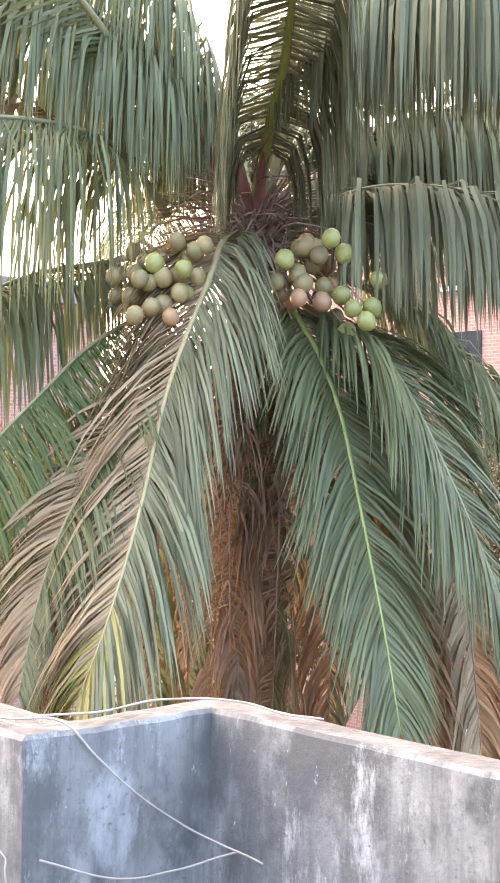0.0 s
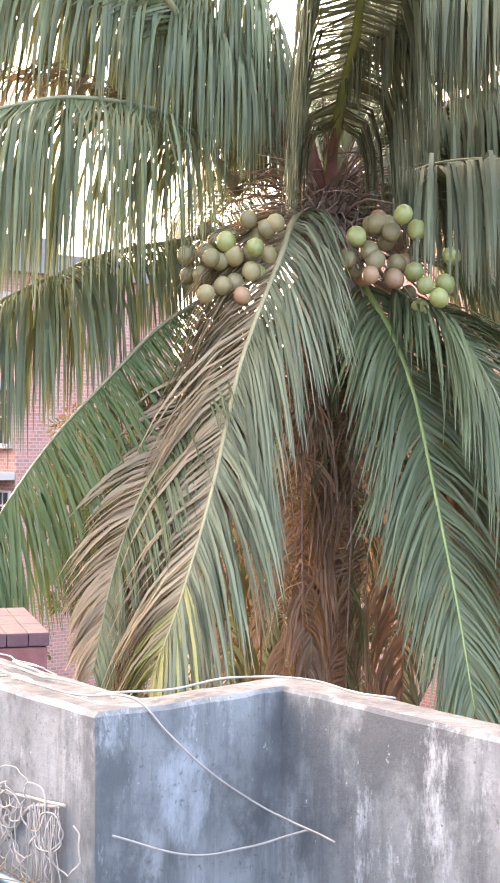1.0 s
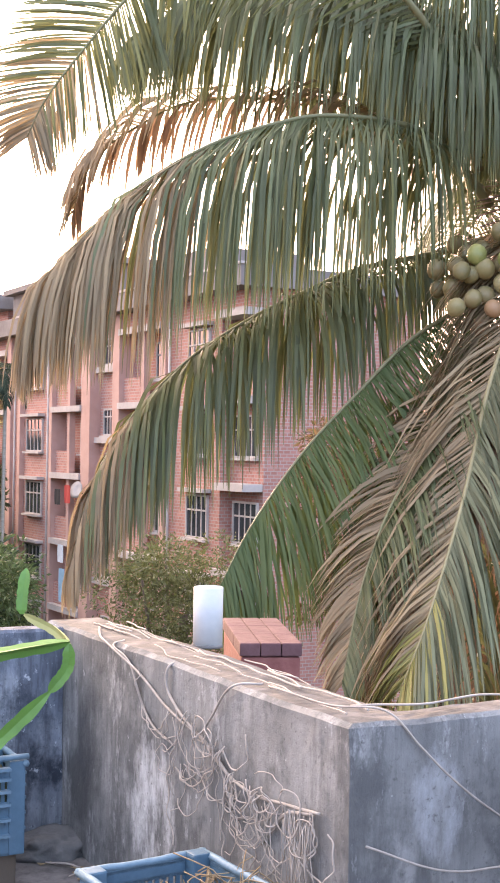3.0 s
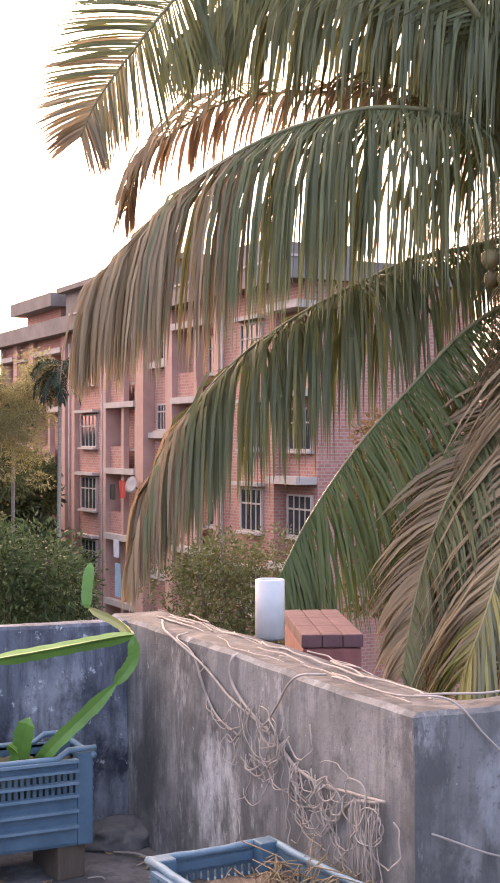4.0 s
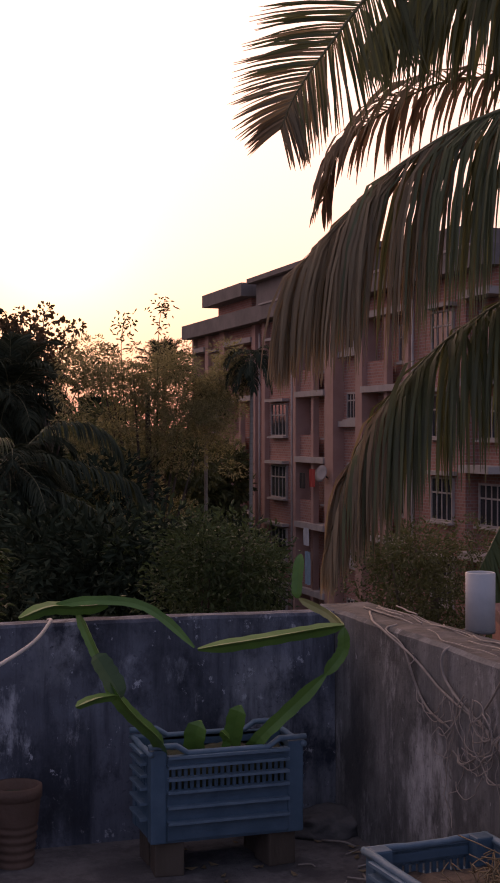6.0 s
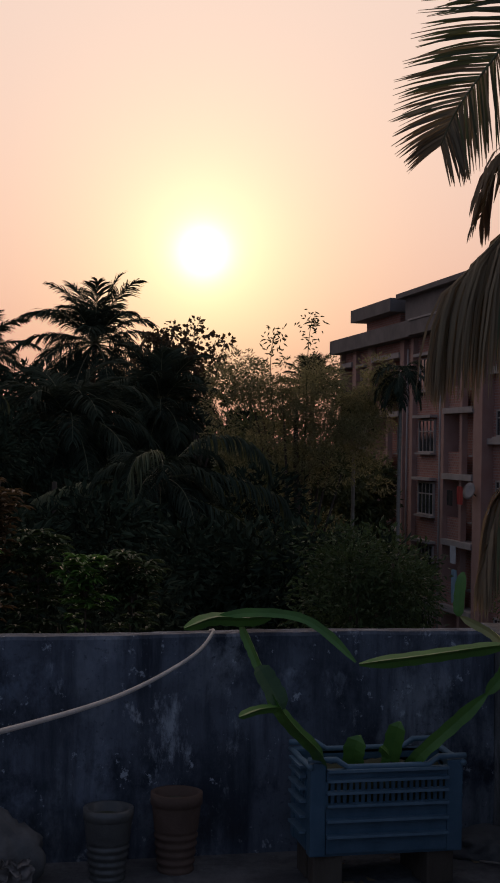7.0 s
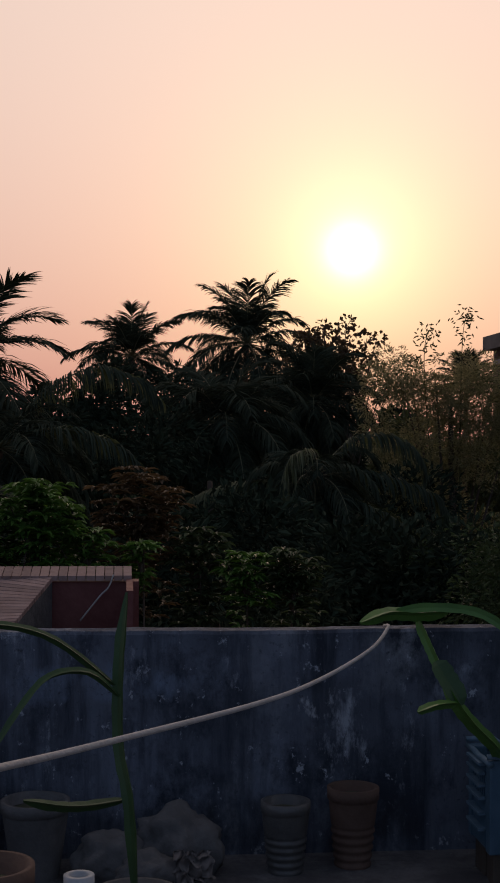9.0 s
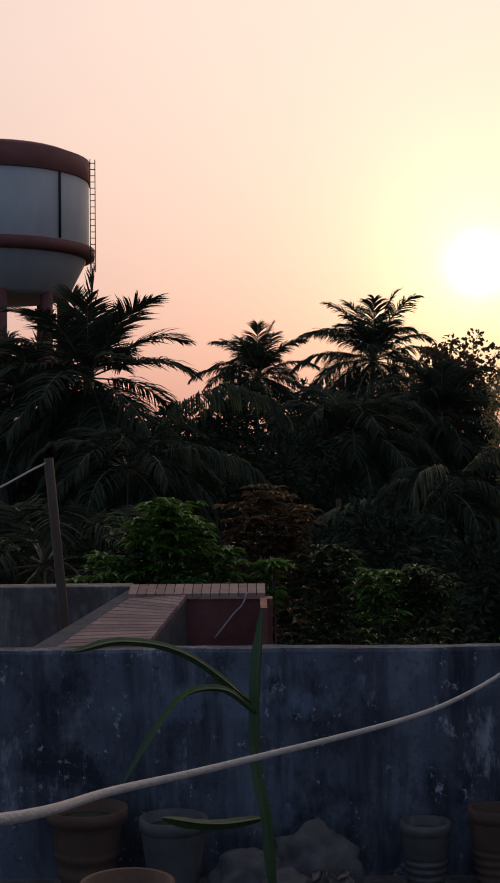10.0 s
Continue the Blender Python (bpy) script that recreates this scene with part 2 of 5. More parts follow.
def stained_concrete(name, base, dark, pale, blotch=0.62, specks=0.66, patches=()):
    """Old plaster: grey mottling, algae streaks that run down, pale lime blotches and fine grain."""
    m = bpy.data.materials.new(name)
    m.use_nodes = True
    nt = m.node_tree
    bsdf = nt.nodes["Principled BSDF"]
    bsdf.inputs["Roughness"].default_value = 0.92
    coord = nt.nodes.new("ShaderNodeTexCoord").outputs["Object"]

    def tex(scale, stretch, detail=8.0, rough=0.6):
        mp = nt.nodes.new("ShaderNodeMapping")
        mp.inputs["Scale"].default_value = stretch
        nt.links.new(coord, mp.inputs[0])
        t = nt.nodes.new("ShaderNodeTexNoise")
        t.inputs["Scale"].default_value, t.inputs["Detail"].default_value, t.inputs["Roughness"].default_value = scale, detail, rough
        nt.links.new(mp.outputs[0], t.inputs["Vector"])
        return t.outputs["Fac"]

    def step(fac, lo, hi):
        mr = nt.nodes.new("ShaderNodeMapRange")
        mr.inputs["From Min"].default_value, mr.inputs["From Max"].default_value = lo, hi
        nt.links.new(fac, mr.inputs["Value"])
        return mr.outputs[0]

    def mix(fac, a, b):
        mx = nt.nodes.new("ShaderNodeMix")
        mx.data_type = "RGBA"
        nt.links.new(fac, mx.inputs["Factor"])
        for k, v in ((6, a), (7, b)):
            if isinstance(v, tuple):
                mx.inputs[k].default_value = (*v, 1)
            else:
                nt.links.new(v, mx.inputs[k])
        return mx.outputs[2]

    c = mix(step(tex(2.6, (1, 1, 1)), 0.38, 0.62), tuple(v * 0.7 for v in base), tuple(v * 1.25 for v in base))
    c = mix(step(tex(1.7, (1, 1, 0.6), 7, 0.62), 0.52, 0.66), c, tuple(v * 0.8 for v in pale))
    c = mix(step(tex(9.0, (1, 1, 0.12), 8, 0.7), 0.45, 0.66), c, dark)
    c = mix(step(tex(3.2, (1, 1, 0.7), 10, 0.7), 0.49, 0.6), c, dark)
    c = mix(step(tex(5.0, (1, 1, 0.35), 10, 0.78), blotch, blotch + 0.11), c, pale)
    c = mix(step(tex(24.0, (1, 1, 0.8), 6, 0.7), specks, specks + 0.05), c, pale)
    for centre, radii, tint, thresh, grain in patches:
        # pale lime-washed, flaking or darkened patch of its own: noise inside a soft ellipsoid
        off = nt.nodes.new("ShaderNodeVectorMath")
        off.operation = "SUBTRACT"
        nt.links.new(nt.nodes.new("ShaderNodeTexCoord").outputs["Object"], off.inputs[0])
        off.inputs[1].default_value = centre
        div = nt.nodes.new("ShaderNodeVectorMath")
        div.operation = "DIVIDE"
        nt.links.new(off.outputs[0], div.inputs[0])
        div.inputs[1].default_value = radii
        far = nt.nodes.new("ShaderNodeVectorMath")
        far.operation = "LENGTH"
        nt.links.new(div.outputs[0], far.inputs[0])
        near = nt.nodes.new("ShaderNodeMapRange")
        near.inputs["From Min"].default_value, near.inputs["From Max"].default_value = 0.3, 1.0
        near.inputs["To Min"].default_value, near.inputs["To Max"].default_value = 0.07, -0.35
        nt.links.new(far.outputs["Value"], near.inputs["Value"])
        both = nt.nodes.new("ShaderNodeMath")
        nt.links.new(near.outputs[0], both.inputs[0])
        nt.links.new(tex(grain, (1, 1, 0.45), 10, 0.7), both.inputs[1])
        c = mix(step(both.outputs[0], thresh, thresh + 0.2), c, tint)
    c = mix(step(tex(60.0, (1, 1, 1), 3), 0.6, 0.75), c, tuple(v * 0.5 for v in base))
    nt.links.new(c, bsdf.inputs["Base Color"])
    bp = nt.nodes.new("ShaderNodeBump")
    bp.inputs["Strength"].default_value, bp.inputs["Distance"].default_value = 0.5, 0.015
    nt.links.new(tex(32.0, (1, 1, 0.7), 10, 0.7), bp.inputs["Height"])
    nt.links.new(bp.outputs[0], bsdf.inputs["Normal"])
    return m


def brick_courses(name):
    """Red brickwork seen from far: courses on any upright face."""
    m = bpy.data.materials.new(name)
    m.use_nodes = True
    nt = m.node_tree
    bsdf = nt.nodes["Principled BSDF"]
    bsdf.inputs["Roughness"].default_value = 0.9
    sep = nt.nodes.new("ShaderNodeSeparateXYZ")
    nt.links.new(nt.nodes.new("ShaderNodeTexCoord").outputs["Object"], sep.inputs[0])
    add = nt.nodes.new("ShaderNodeMath")
    nt.links.new(sep.outputs["X"], add.inputs[0])
    nt.links.new(sep.outputs["Y"], add.inputs[1])
    com = nt.nodes.new("ShaderNodeCombineXYZ")
    nt.links.new(add.outputs[0], com.inputs["X"])
    nt.links.new(sep.outputs["Z"], com.inputs["Y"])
    br = nt.nodes.new("ShaderNodeTexBrick")
    br.inputs["Color1"].default_value, br.inputs["Color2"].default_value = (0.47, 0.22, 0.17, 1), (0.37, 0.16, 0.122, 1)
    br.inputs["Mortar"].default_value = (0.42, 0.32, 0.28, 1)
    br.inputs["Scale"].default_value, br.inputs["Mortar Size"].default_value = 1.0, 0.014
    br.inputs["Brick Width"].default_value, br.inputs["Row Height"].default_value = 0.25, 0.12
    nt.links.new(com.outputs[0], br.inputs["Vector"])
    no = nt.nodes.new("ShaderNodeTexNoise")
    no.inputs["Scale"].default_value, no.inputs["Detail"].default_value = 0.7, 9
    mr = nt.nodes.new("ShaderNodeMapRange")
    mr.inputs["To Min"].default_value, mr.inputs["To Max"].default_value = 0.6, 1.4
    nt.links.new(no.outputs["Fac"], mr.inputs["Value"])
    hsv = nt.nodes.new("ShaderNodeHueSaturation")
    nt.links.new(br.outputs["Color"], hsv.inputs["Color"])
    nt.links.new(mr.outputs[0], hsv.inputs["Value"])
    nt.links.new(hsv.outputs[0], bsdf.inputs["Base Color"])
    return m


M["concrete"] = stained_concrete("weathered_concrete", (0.21, 0.21, 0.205), (0.092, 0.093, 0.093), (0.40, 0.40, 0.395), 0.56, 0.65, [
    ((1.95, 3.6, 0.32), (0.3, 0.42, 0.42), (0.47, 0.47, 0.47), 0.49, 10.0),
    # darker patch towards the far corner
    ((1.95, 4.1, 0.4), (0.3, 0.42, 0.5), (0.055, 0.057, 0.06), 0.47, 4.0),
    ((2.24, 2.45, 0.55), (0.2, 0.3, 0.3), (0.36, 0.37, 0.385), 0.44, 6.0)])
# same plaster, darker and bluer: the backlit wall's shade put in colour
M["concrete_backlit"] = stained_concrete("backlit_concrete", (0.14, 0.16, 0.2), (0.033, 0.04, 0.055), (0.42, 0.45, 0.49), 0.57, 0.62, [
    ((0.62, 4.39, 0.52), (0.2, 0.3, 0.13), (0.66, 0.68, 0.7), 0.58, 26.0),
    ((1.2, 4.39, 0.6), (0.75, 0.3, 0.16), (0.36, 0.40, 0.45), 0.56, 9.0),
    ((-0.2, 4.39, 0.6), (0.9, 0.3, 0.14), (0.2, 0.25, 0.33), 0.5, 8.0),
    # shade at the wall's foot, painted as a broken dark band
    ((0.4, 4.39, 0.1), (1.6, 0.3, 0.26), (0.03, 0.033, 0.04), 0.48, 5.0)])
M["floor"] = stained_concrete("roof_floor", (0.17, 0.16, 0.155), (0.08, 0.075, 0.075), (0.3, 0.29, 0.28), 0.68)
M["brick"] = brick_courses("red_brick")


# ---- mesh helpers ----
def mesh_of(name, bm, mat, smooth=True):
    me = bpy.data.meshes.new(name)
    bm.to_mesh(me)
    bm.free()
    for m in mat if isinstance(mat, (list, tuple)) else [mat]:
        me.materials.append(m)
    if smooth:
        me.polygons.foreach_set("use_smooth", [True] * len(me.polygons))
    return me


def part(name, bm, mat, parent=None, label="", smooth=True):
    ob = new(name, mesh_of(name, bm, mat, smooth))
    if parent:
        ob.parent = parent
    if label:
        tagged(ob, label)
    return ob


def thing(name, at, label, category, group="", kind=""):
    ob = new(name)
    ob.location = at
    ob.empty_display_size = 0.1
    return tagged(ob, label, category, group, kind)


def pydata(name, verts, faces, mat, parent=None, label="", smooth=True):
    me = bpy.data.meshes.new(name)
    me.from_pydata(verts, [], faces)
    for m in mat if isinstance(mat, (list, tuple)) else [mat]:
        me.materials.append(m)
    if smooth:
        me.polygons.foreach_set("use_smooth", [True] * len(me.polygons))
    ob = new(name, me)
    if parent:
        ob.parent = parent
    if label:
        tagged(ob, label)
    return ob


def add_box(bm, lo, hi, m=None, mat=0):
    r = bmesh.ops.create_cube(bm, size=1.0)
    c = [(a + b) / 2 for a, b in zip(lo, hi)]
    s = [b - a for a, b in zip(lo, hi)]
    for v in r["verts"]:
        v.co = Vector((v.co.x * s[0] + c[0], v.co.y * s[1] + c[1], v.co.z * s[2] + c[2]))
        if m is not None:
            v.co = m @ v.co
    for f in {f for v in r["verts"] for f in v.link_faces}:
        f.material_index = mat
    return r["verts"]


def box_part(name, lo, hi, mat, parent=None, label="", bevel=0.0, m=None):
    bm = bmesh.new()
    add_box(bm, lo, hi, m)
    if bevel:
        bmesh.ops.bevel(bm, geom=bm.edges[:], offset=bevel, segments=2, affect="EDGES", profile=0.6)
    return part(name, bm, mat, parent, label, smooth=False)


def spline(points, n):
    """Catmull-Rom through the points, n + 1 places."""
    p = [Vector(q) for q in points]
    p = [p[0] * 2 - p[1]] + p + [p[-1] * 2 - p[-2]]
    out, k = [], len(p) - 3
    for i in range(n + 1):
        u = i / n * k
        j = min(int(u), k - 1)
        u -= j
        a, b, c, d = p[j : j + 4]
        out.append(0.5 * (2 * b + (c - a) * u + (2 * a - 5 * b + 4 * c - d) * u * u + (3 * b - a - 3 * c + d) * u**3))
    return out


def tube_data(points, radii, sides=6, squash=1.0):
    verts, faces = [], []
    n = len(points)
    side = None
    for i, p in enumerate(points):
        t = (points[min(i + 1, n - 1)] - points[max(i - 1, 0)]).normalized()
        if side is None:
            side = t.cross(Vector((0.1, 0.2, 1))).normalized()
        side = (side - t * side.dot(t)).normalized()
        up = t.cross(side)
        r = radii[i] if isinstance(radii, (list, tuple)) else radii
        for k in range(sides):
            a = 2 * math.pi * k / sides
            verts.append(p + side * (math.cos(a) * r) + up * (math.sin(a) * r * squash))
    for i in range(n - 1):
        for k in range(sides):
            k2 = (k + 1) % sides
            faces.append((i * sides + k, i * sides + k2, (i + 1) * sides + k2, (i + 1) * sides + k))
    faces.append(tuple(range(sides))[::-1])
    faces.append(tuple(range((n - 1) * sides, n * sides)))
    return verts, faces


def tube(name, points, radii, mat, parent=None, label="", sides=6, squash=1.0):
    v, f = tube_data(points, radii, sides, squash)
    return pydata(name, v, f, mat, parent, label)


def lathe(name, profile, mat, parent=None, label="", sides=24, m=None, wobble=0.0):
    verts, faces = [], []
    for r, z in profile:
        for k in range(sides):
            a = 2 * math.pi * k / sides
            rr = r * (1 + wobble * math.sin(3 * a + z * 9))
            v = Vector((rr * math.cos(a), rr * math.sin(a), z))
            verts.append(m @ v if m is not None else v)
    for i in range(len(profile) - 1):
        for k in range(sides):
            k2 = (k + 1) % sides
            faces.append((i * sides + k, i * sides + k2, (i + 1) * sides + k2, (i + 1) * sides + k))
    faces.append(tuple(range(sides))[::-1])
    faces.append(tuple(range((len(profile) - 1) * sides, len(profile) * sides)))
    return pydata(name, verts, faces, mat, parent, label)


# ---- terrace ----
H = 0.79
X1, Y1, YF, X2 = 1.954, 2.454, 4.395, 2.54  # inner face of the side wall, its end, the far wall, the set-back wall
TH = 0.22


def parapet(name, inner, outer, label, top=H, step=0.07, uneven=0.009, mat="concrete", cap="coping"):
    """A plastered wall along a polyline, with worn arrises and a slightly wandering top."""
    rows = [("i", -0.05), ("i", 0.25), ("i", 0.5), ("i", 0.7), ("i", 0.86), ("i", 0.95), ("i", 0.985), ("t", 0.08), ("t", 0.35), ("t", 0.65), ("t", 0.92), ("o", 0.985), ("o", 0.9), ("o", 0.6), ("o", 0.0)]
    line = []
    for k in range(len(inner) - 1):
        a, b, c, d = (Vector((*q, 0)) for q in (inner[k], inner[k + 1], outer[k], outer[k + 1]))
        n = max(2, int((b - a).length / step))
        for j in range(n + (k == len(inner) - 2)):
            line.append((a.lerp(b, j / n), c.lerp(d, j / n)))
    verts, faces = [], []
    for a, c in line:
        for kind, u in rows:
            base = a if kind == "i" else c if kind == "o" else a.lerp(c, u)
            z = top * u if kind != "t" else top
            v = Vector((base.x, base.y, z))
            if u >= 0:
                v += noise.noise_vector(v * 1.7) * uneven + noise.noise_vector(v * 11 + Vector((3, 1, 7))) * uneven * 0.45
            verts.append(v)
    m = len(rows)
    for i in range(len(line) - 1):
        for j in range(m - 1):
            faces.append((i * m + j, (i + 1) * m + j, (i + 1) * m + j + 1, i * m + j + 1))
    faces.append(tuple(range(m)))
    faces.append(tuple(range((len(line) - 1) * m, len(line) * m))[::-1])
    ob = pydata(name, verts, faces, [M[mat], M[cap]], None, "", smooth=False)
    for k, p in enumerate(ob.data.polygons):
        if k < (len(line) - 1) * (m - 1) and 7 <= k % (m - 1) <= 9:
            p.material_index = 1
    return tagged(ob, label, "wall", kind="structure")


parapet("wall_far", [(-4.5, YF), (X1 - 0.002, YF)], [(-4.5, YF + 0.09), (X1 - 0.002, YF + 0.09)], "weathered grey plastered parapet wall with white stains", mat="concrete_backlit", cap="concrete_backlit")
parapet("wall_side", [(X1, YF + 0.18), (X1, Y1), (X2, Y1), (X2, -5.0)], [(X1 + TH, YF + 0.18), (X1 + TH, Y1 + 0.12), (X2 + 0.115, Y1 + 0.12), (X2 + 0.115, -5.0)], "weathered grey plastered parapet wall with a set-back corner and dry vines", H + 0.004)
parapet("wall_left", [(-4.45, -5.0), (-4.45, YF)], [(-4.63, -5.0), (-4.63, YF)], "weathered grey plastered parapet wall")
parapet("wall_back", [(X2, -4.9), (-4.4, -4.9)], [(X2, -5.08), (-4.4, -5.08)], "weathered grey plastered parapet wall")
tagged(box_part("floor", (-4.5, -5.0, -0.3), (X2 + 0.1, YF + 0.18, 0.0), M["floor"]), "stained grey cement roof terrace floor", "floor", kind="structure")
tagged(box_part("terrace_building", (-4.5, -5.0, -8.5), (X2 + 0.1, YF + 0.18, -0.302), M["render"]), "lower storeys of the house under the terrace", "building", kind="structure")

bm = bmesh.new()
bmesh.ops.create_grid(bm, x_segments=60, y_segments=60, size=1500)
tagged(part("ground", bm, M["ground"]), "dark overgrown soil among trees", "ground", kind="structure").location = (0, 0, -8.5)


# ---- coconut palm ----
def leaflets(points, lmax, spacing, droop, spread, width, rng, s0=0.14, sides=(1, 1), curl=0.0, stations=5, tipcut=0.35, bias=(0, 0, 0), fwd0=0.2, roll=0.0, clump=0.0, stick=0.0):
    """The two rows of leaflets of a frond, as lists for left and right."""
    n = len(points) - 1
    length = sum((points[i + 1] - points[i]).length for i in range(n))
    count = max(8, int(length * (1 - s0) / spacing))
    result = []
    for side in (-1, 1):
        verts, faces = [], []
        if not sides[(side + 1) // 2]:
            result.append((verts, faces))
            continue
        pull, left, heart = Vector((0, 0, 0)), 0, 0.0
        for k in range(count):
            s = s0 + (1 - s0) * (k + rng.uniform(0.2, 0.8)) / count
            if clump:
                if left == 0:
                    pull, left = Vector((rng.gauss(0, clump), rng.gauss(0, clump), rng.gauss(0, clump * 0.5))), rng.randint(4, 9)
                    heart = s + (1 - s0) * left / 2 / count
                left -= 1
            x = s * n
            i = min(int(x), n - 1)
            p = points[i].lerp(points[i + 1], x - i)
            t = (points[min(i + 1, n)] - points[max(i - 1, 0)]).normalized()
            b = t.cross(Vector((0, 0, 1)))
            b = b.normalized() if b.length > 0.05 else Vector((1, 0, 0))
            b = Matrix.Rotation(roll, 3, t) @ b
            upn = b.cross(t)
            grow = min(1.0, (s - s0) / 0.13 * 0.45 + 0.55)
            taper = 1 - (1 - tipcut) * max(0.0, (s - 0.55) / 0.45) ** 1.5
            ll = lmax * sides[(side + 1) // 2] * grow * taper * rng.uniform(0.86, 1.08)
            fwd = fwd0 + 0.75 * s**3
            d0 = (t * fwd + b * side * spread + upn * rng.uniform(0.0, 0.25) + Vector(bias) + pull * (0.4 + s) + Vector((rng.gauss(0, 0.06), rng.gauss(0, 0.06), rng.gauss(0, 0.05)))).normalized()
            dr = droop * rng.uniform(0.75, 1.25)
            q, d = p.copy(), d0
            base = len(verts)
            w0 = width * rng.uniform(0.75, 1.15)
            tw = rng.gauss(0, 0.35)
            for j in range(stations):
                u = j / (stations - 1)
                wv = t - d * t.dot(d)
                wv = wv.normalized() if wv.length > 0.02 else b
                nv = d.cross(wv)
                wv = wv * math.cos(tw + curl * u) + nv * math.sin(tw + curl * u)
                w = w0 * (0.5 + 1.0 * u if u < 0.4 else 0.9 * (1 - ((u - 0.4) / 0.6) ** 1.6)) + 0.003
                verts.append(q + wv * (w / 2))
                verts.append(q - wv * (w / 2))
                if j:
                    a = base + 2 * (j - 1)
                    faces.append((a, a + 1, a + 3, a + 2))
                q = q + d * (ll / (stations - 1))
                if stick:
                    q = q + t * ((heart - s) * length * stick / (stations - 1))
                d = (d + Vector((0, 0, -1)) * dr / (stations - 1) * 1.6).normalized()
        result.append((verts, faces))
    return result


def frond(parent, ctrl, lmax=0.9, spacing=0.045, droop=1.2, spread=0.8, width=0.06, mats=("leaf", "leaf"), rach="rachis", thick=0.03, sides=(1, 1), seed=0, s0=0.14, curl=0.0, tipcut=0.35, label="", seg=40, stations=5, bias=(0, 0, 0), fwd0=0.2, single=False, roll=0.0, tip=None, clump=0.06, stick=0.0):
    rng = random.Random(seed)
    pts = spline(ctrl, seg)
    radii = [thick * (1.25 - 1.1 * (i / seg) ** 0.7) for i in range(seg + 1)]
    fr = tube("frond", pts, radii, M[rach], parent, label, 6, 0.7)
    two = leaflets(pts, lmax, spacing, droop, spread, width, rng, s0, sides, curl, stations, tipcut, bias, fwd0, roll, clump, stick)
    for (v, f), m in zip(two, mats):
        if single:
            for k in range(0, len(v), 2 * stations):
                pydata("leaflet", v[k : k + 2 * stations], [(2 * j, 2 * j + 1, 2 * j + 3, 2 * j + 2) for j in range(stations - 1)], M[m], fr)
        elif v:
            fol = tagged(pydata("foliage", v, f, [M[m], M[tip[0]]] if tip else M[m], fr), kind="stuff")
            if tip:
                each = stations - 1
                count = len(f) // each
                turn = [rng.gauss(tip[1], 0.07) < k / count for k in range(count)]
                fol.data.polygons.foreach_set("material_index", [int(turn[i // each]) for i in range(len(f))])
    return fr


CROWN = Vector((6.85, 7.05, 3.0))
palm = thing("coconut_palm", (0, 0, 0), "tall coconut palm with drooping fronds and clusters of nuts", "palm tree")
tube("trunk", spline([(7.15, 7.2, -8.6), (7.1, 7.15, -4), (7.05, 7.12, 0), (6.95, 7.1, 2.0), (6.87, 7.06, 3.0)], 60),
     [0.2 - 0.05 * i / 60 + 0.008 * (i % 2) for i in range(61)], M["trunk"], palm, "ringed brown palm trunk", 14)

# tan outer leaflets: the low sun's glow through them, given as leaf colour
frond(palm, [(6.22, 7.32, 3.23), (5.85, 7.28, 3.55), (5.46, 7.26, 3.69), (4.91, 7.37, 3.71), (4.54, 7.49, 3.63), (4.12, 7.65, 3.46), (3.69, 7.8, 3.17), (3.43, 7.86, 2.91), (3.17, 8.01, 2.58), (3.06, 8.09, 2.21)], lmax=1.5, droop=3.6, spread=0.4, thick=0.035, spacing=0.0105, seed=1, clump=0.1, stick=0.85, tipcut=0.3, label="arching grey-green frond", width=0.021, s0=0.12, tip=("leaf_tan", 0.5), bias=(0, 0, -0.5))
# tan tip again paints the sunlit edge of the leaflets
frond(palm, [(6.19, 7.41, 3.49), (5.78, 7.25, 4.19), (5.1, 7.25, 4.75), (4.33, 7.39, 4.9), (3.76, 7.56, 4.62), (3.52, 7.66, 4.33), (3.28, 7.75, 4.0), (3.06, 7.83, 3.67), (2.97, 7.92, 3.43)], lmax=0.72, droop=0.2, spread=1.0, thick=0.03, spacing=0.022, seed=2, fwd0=0.5, width=0.02, roll=1.35, tipcut=0.4, mats=("leaf_olive", "leaf_olive"), tip=("leaf_tan", 0.75))
frond(palm, [(6.57, 7.22, 3.39), (6.59, 7.31, 3.95), (6.39, 7.47, 4.33), (6.07, 7.73, 4.63), (5.58, 8.06, 4.97), (4.97, 8.43, 5.25), (4.37, 8.72, 5.26)], lmax=1.6, droop=3.0, spread=0.7, thick=0.04, spacing=0.0105, seed=3, bias=(0, 0, -0.3), clump=0.08, stick=0.35, width=0.022, s0=0.2, tip=("leaf_olive", 0.6))
frond(palm, [(6.4, 7.54, 3.37), (6.05, 7.95, 3.79), (5.79, 8.31, 4.04), (5.51, 8.68, 4.19), (4.79, 9.18, 4.2), (4.44, 9.51, 4.03), (4.13, 9.7, 3.75), (4.01, 9.84, 3.34)], lmax=0.8, droop=1.6, spread=0.6, thick=0.025, mats=("leaf_tan", "leaf_brown"), spacing=0.035, seed=4, label="half-dry tan frond", width=0.04)
# tip tinted tan for the sun behind it
frond(palm, [(6.37, 7.51, 3.03), (6.0, 7.69, 2.91), (5.47, 7.83, 2.78), (5.04, 7.89, 2.59), (4.65, 8.03, 2.37), (4.26, 8.14, 2.09), (3.94, 8.2, 1.77), (3.74, 8.24, 1.5), (3.57, 8.25, 1.15), (3.45, 8.26, 0.69)], lmax=1.2, droop=3.4, spread=0.35, thick=0.03, tipcut=0.33, fwd0=0.2, bias=(0.2, -0.1, -0.2), mats=("leaf_olive", "leaf_olive"), spacing=0.012, seed=5, label="drooping olive frond with a tan tip", width=0.026, s0=0.1, tip=("leaf_tan", 0.7))
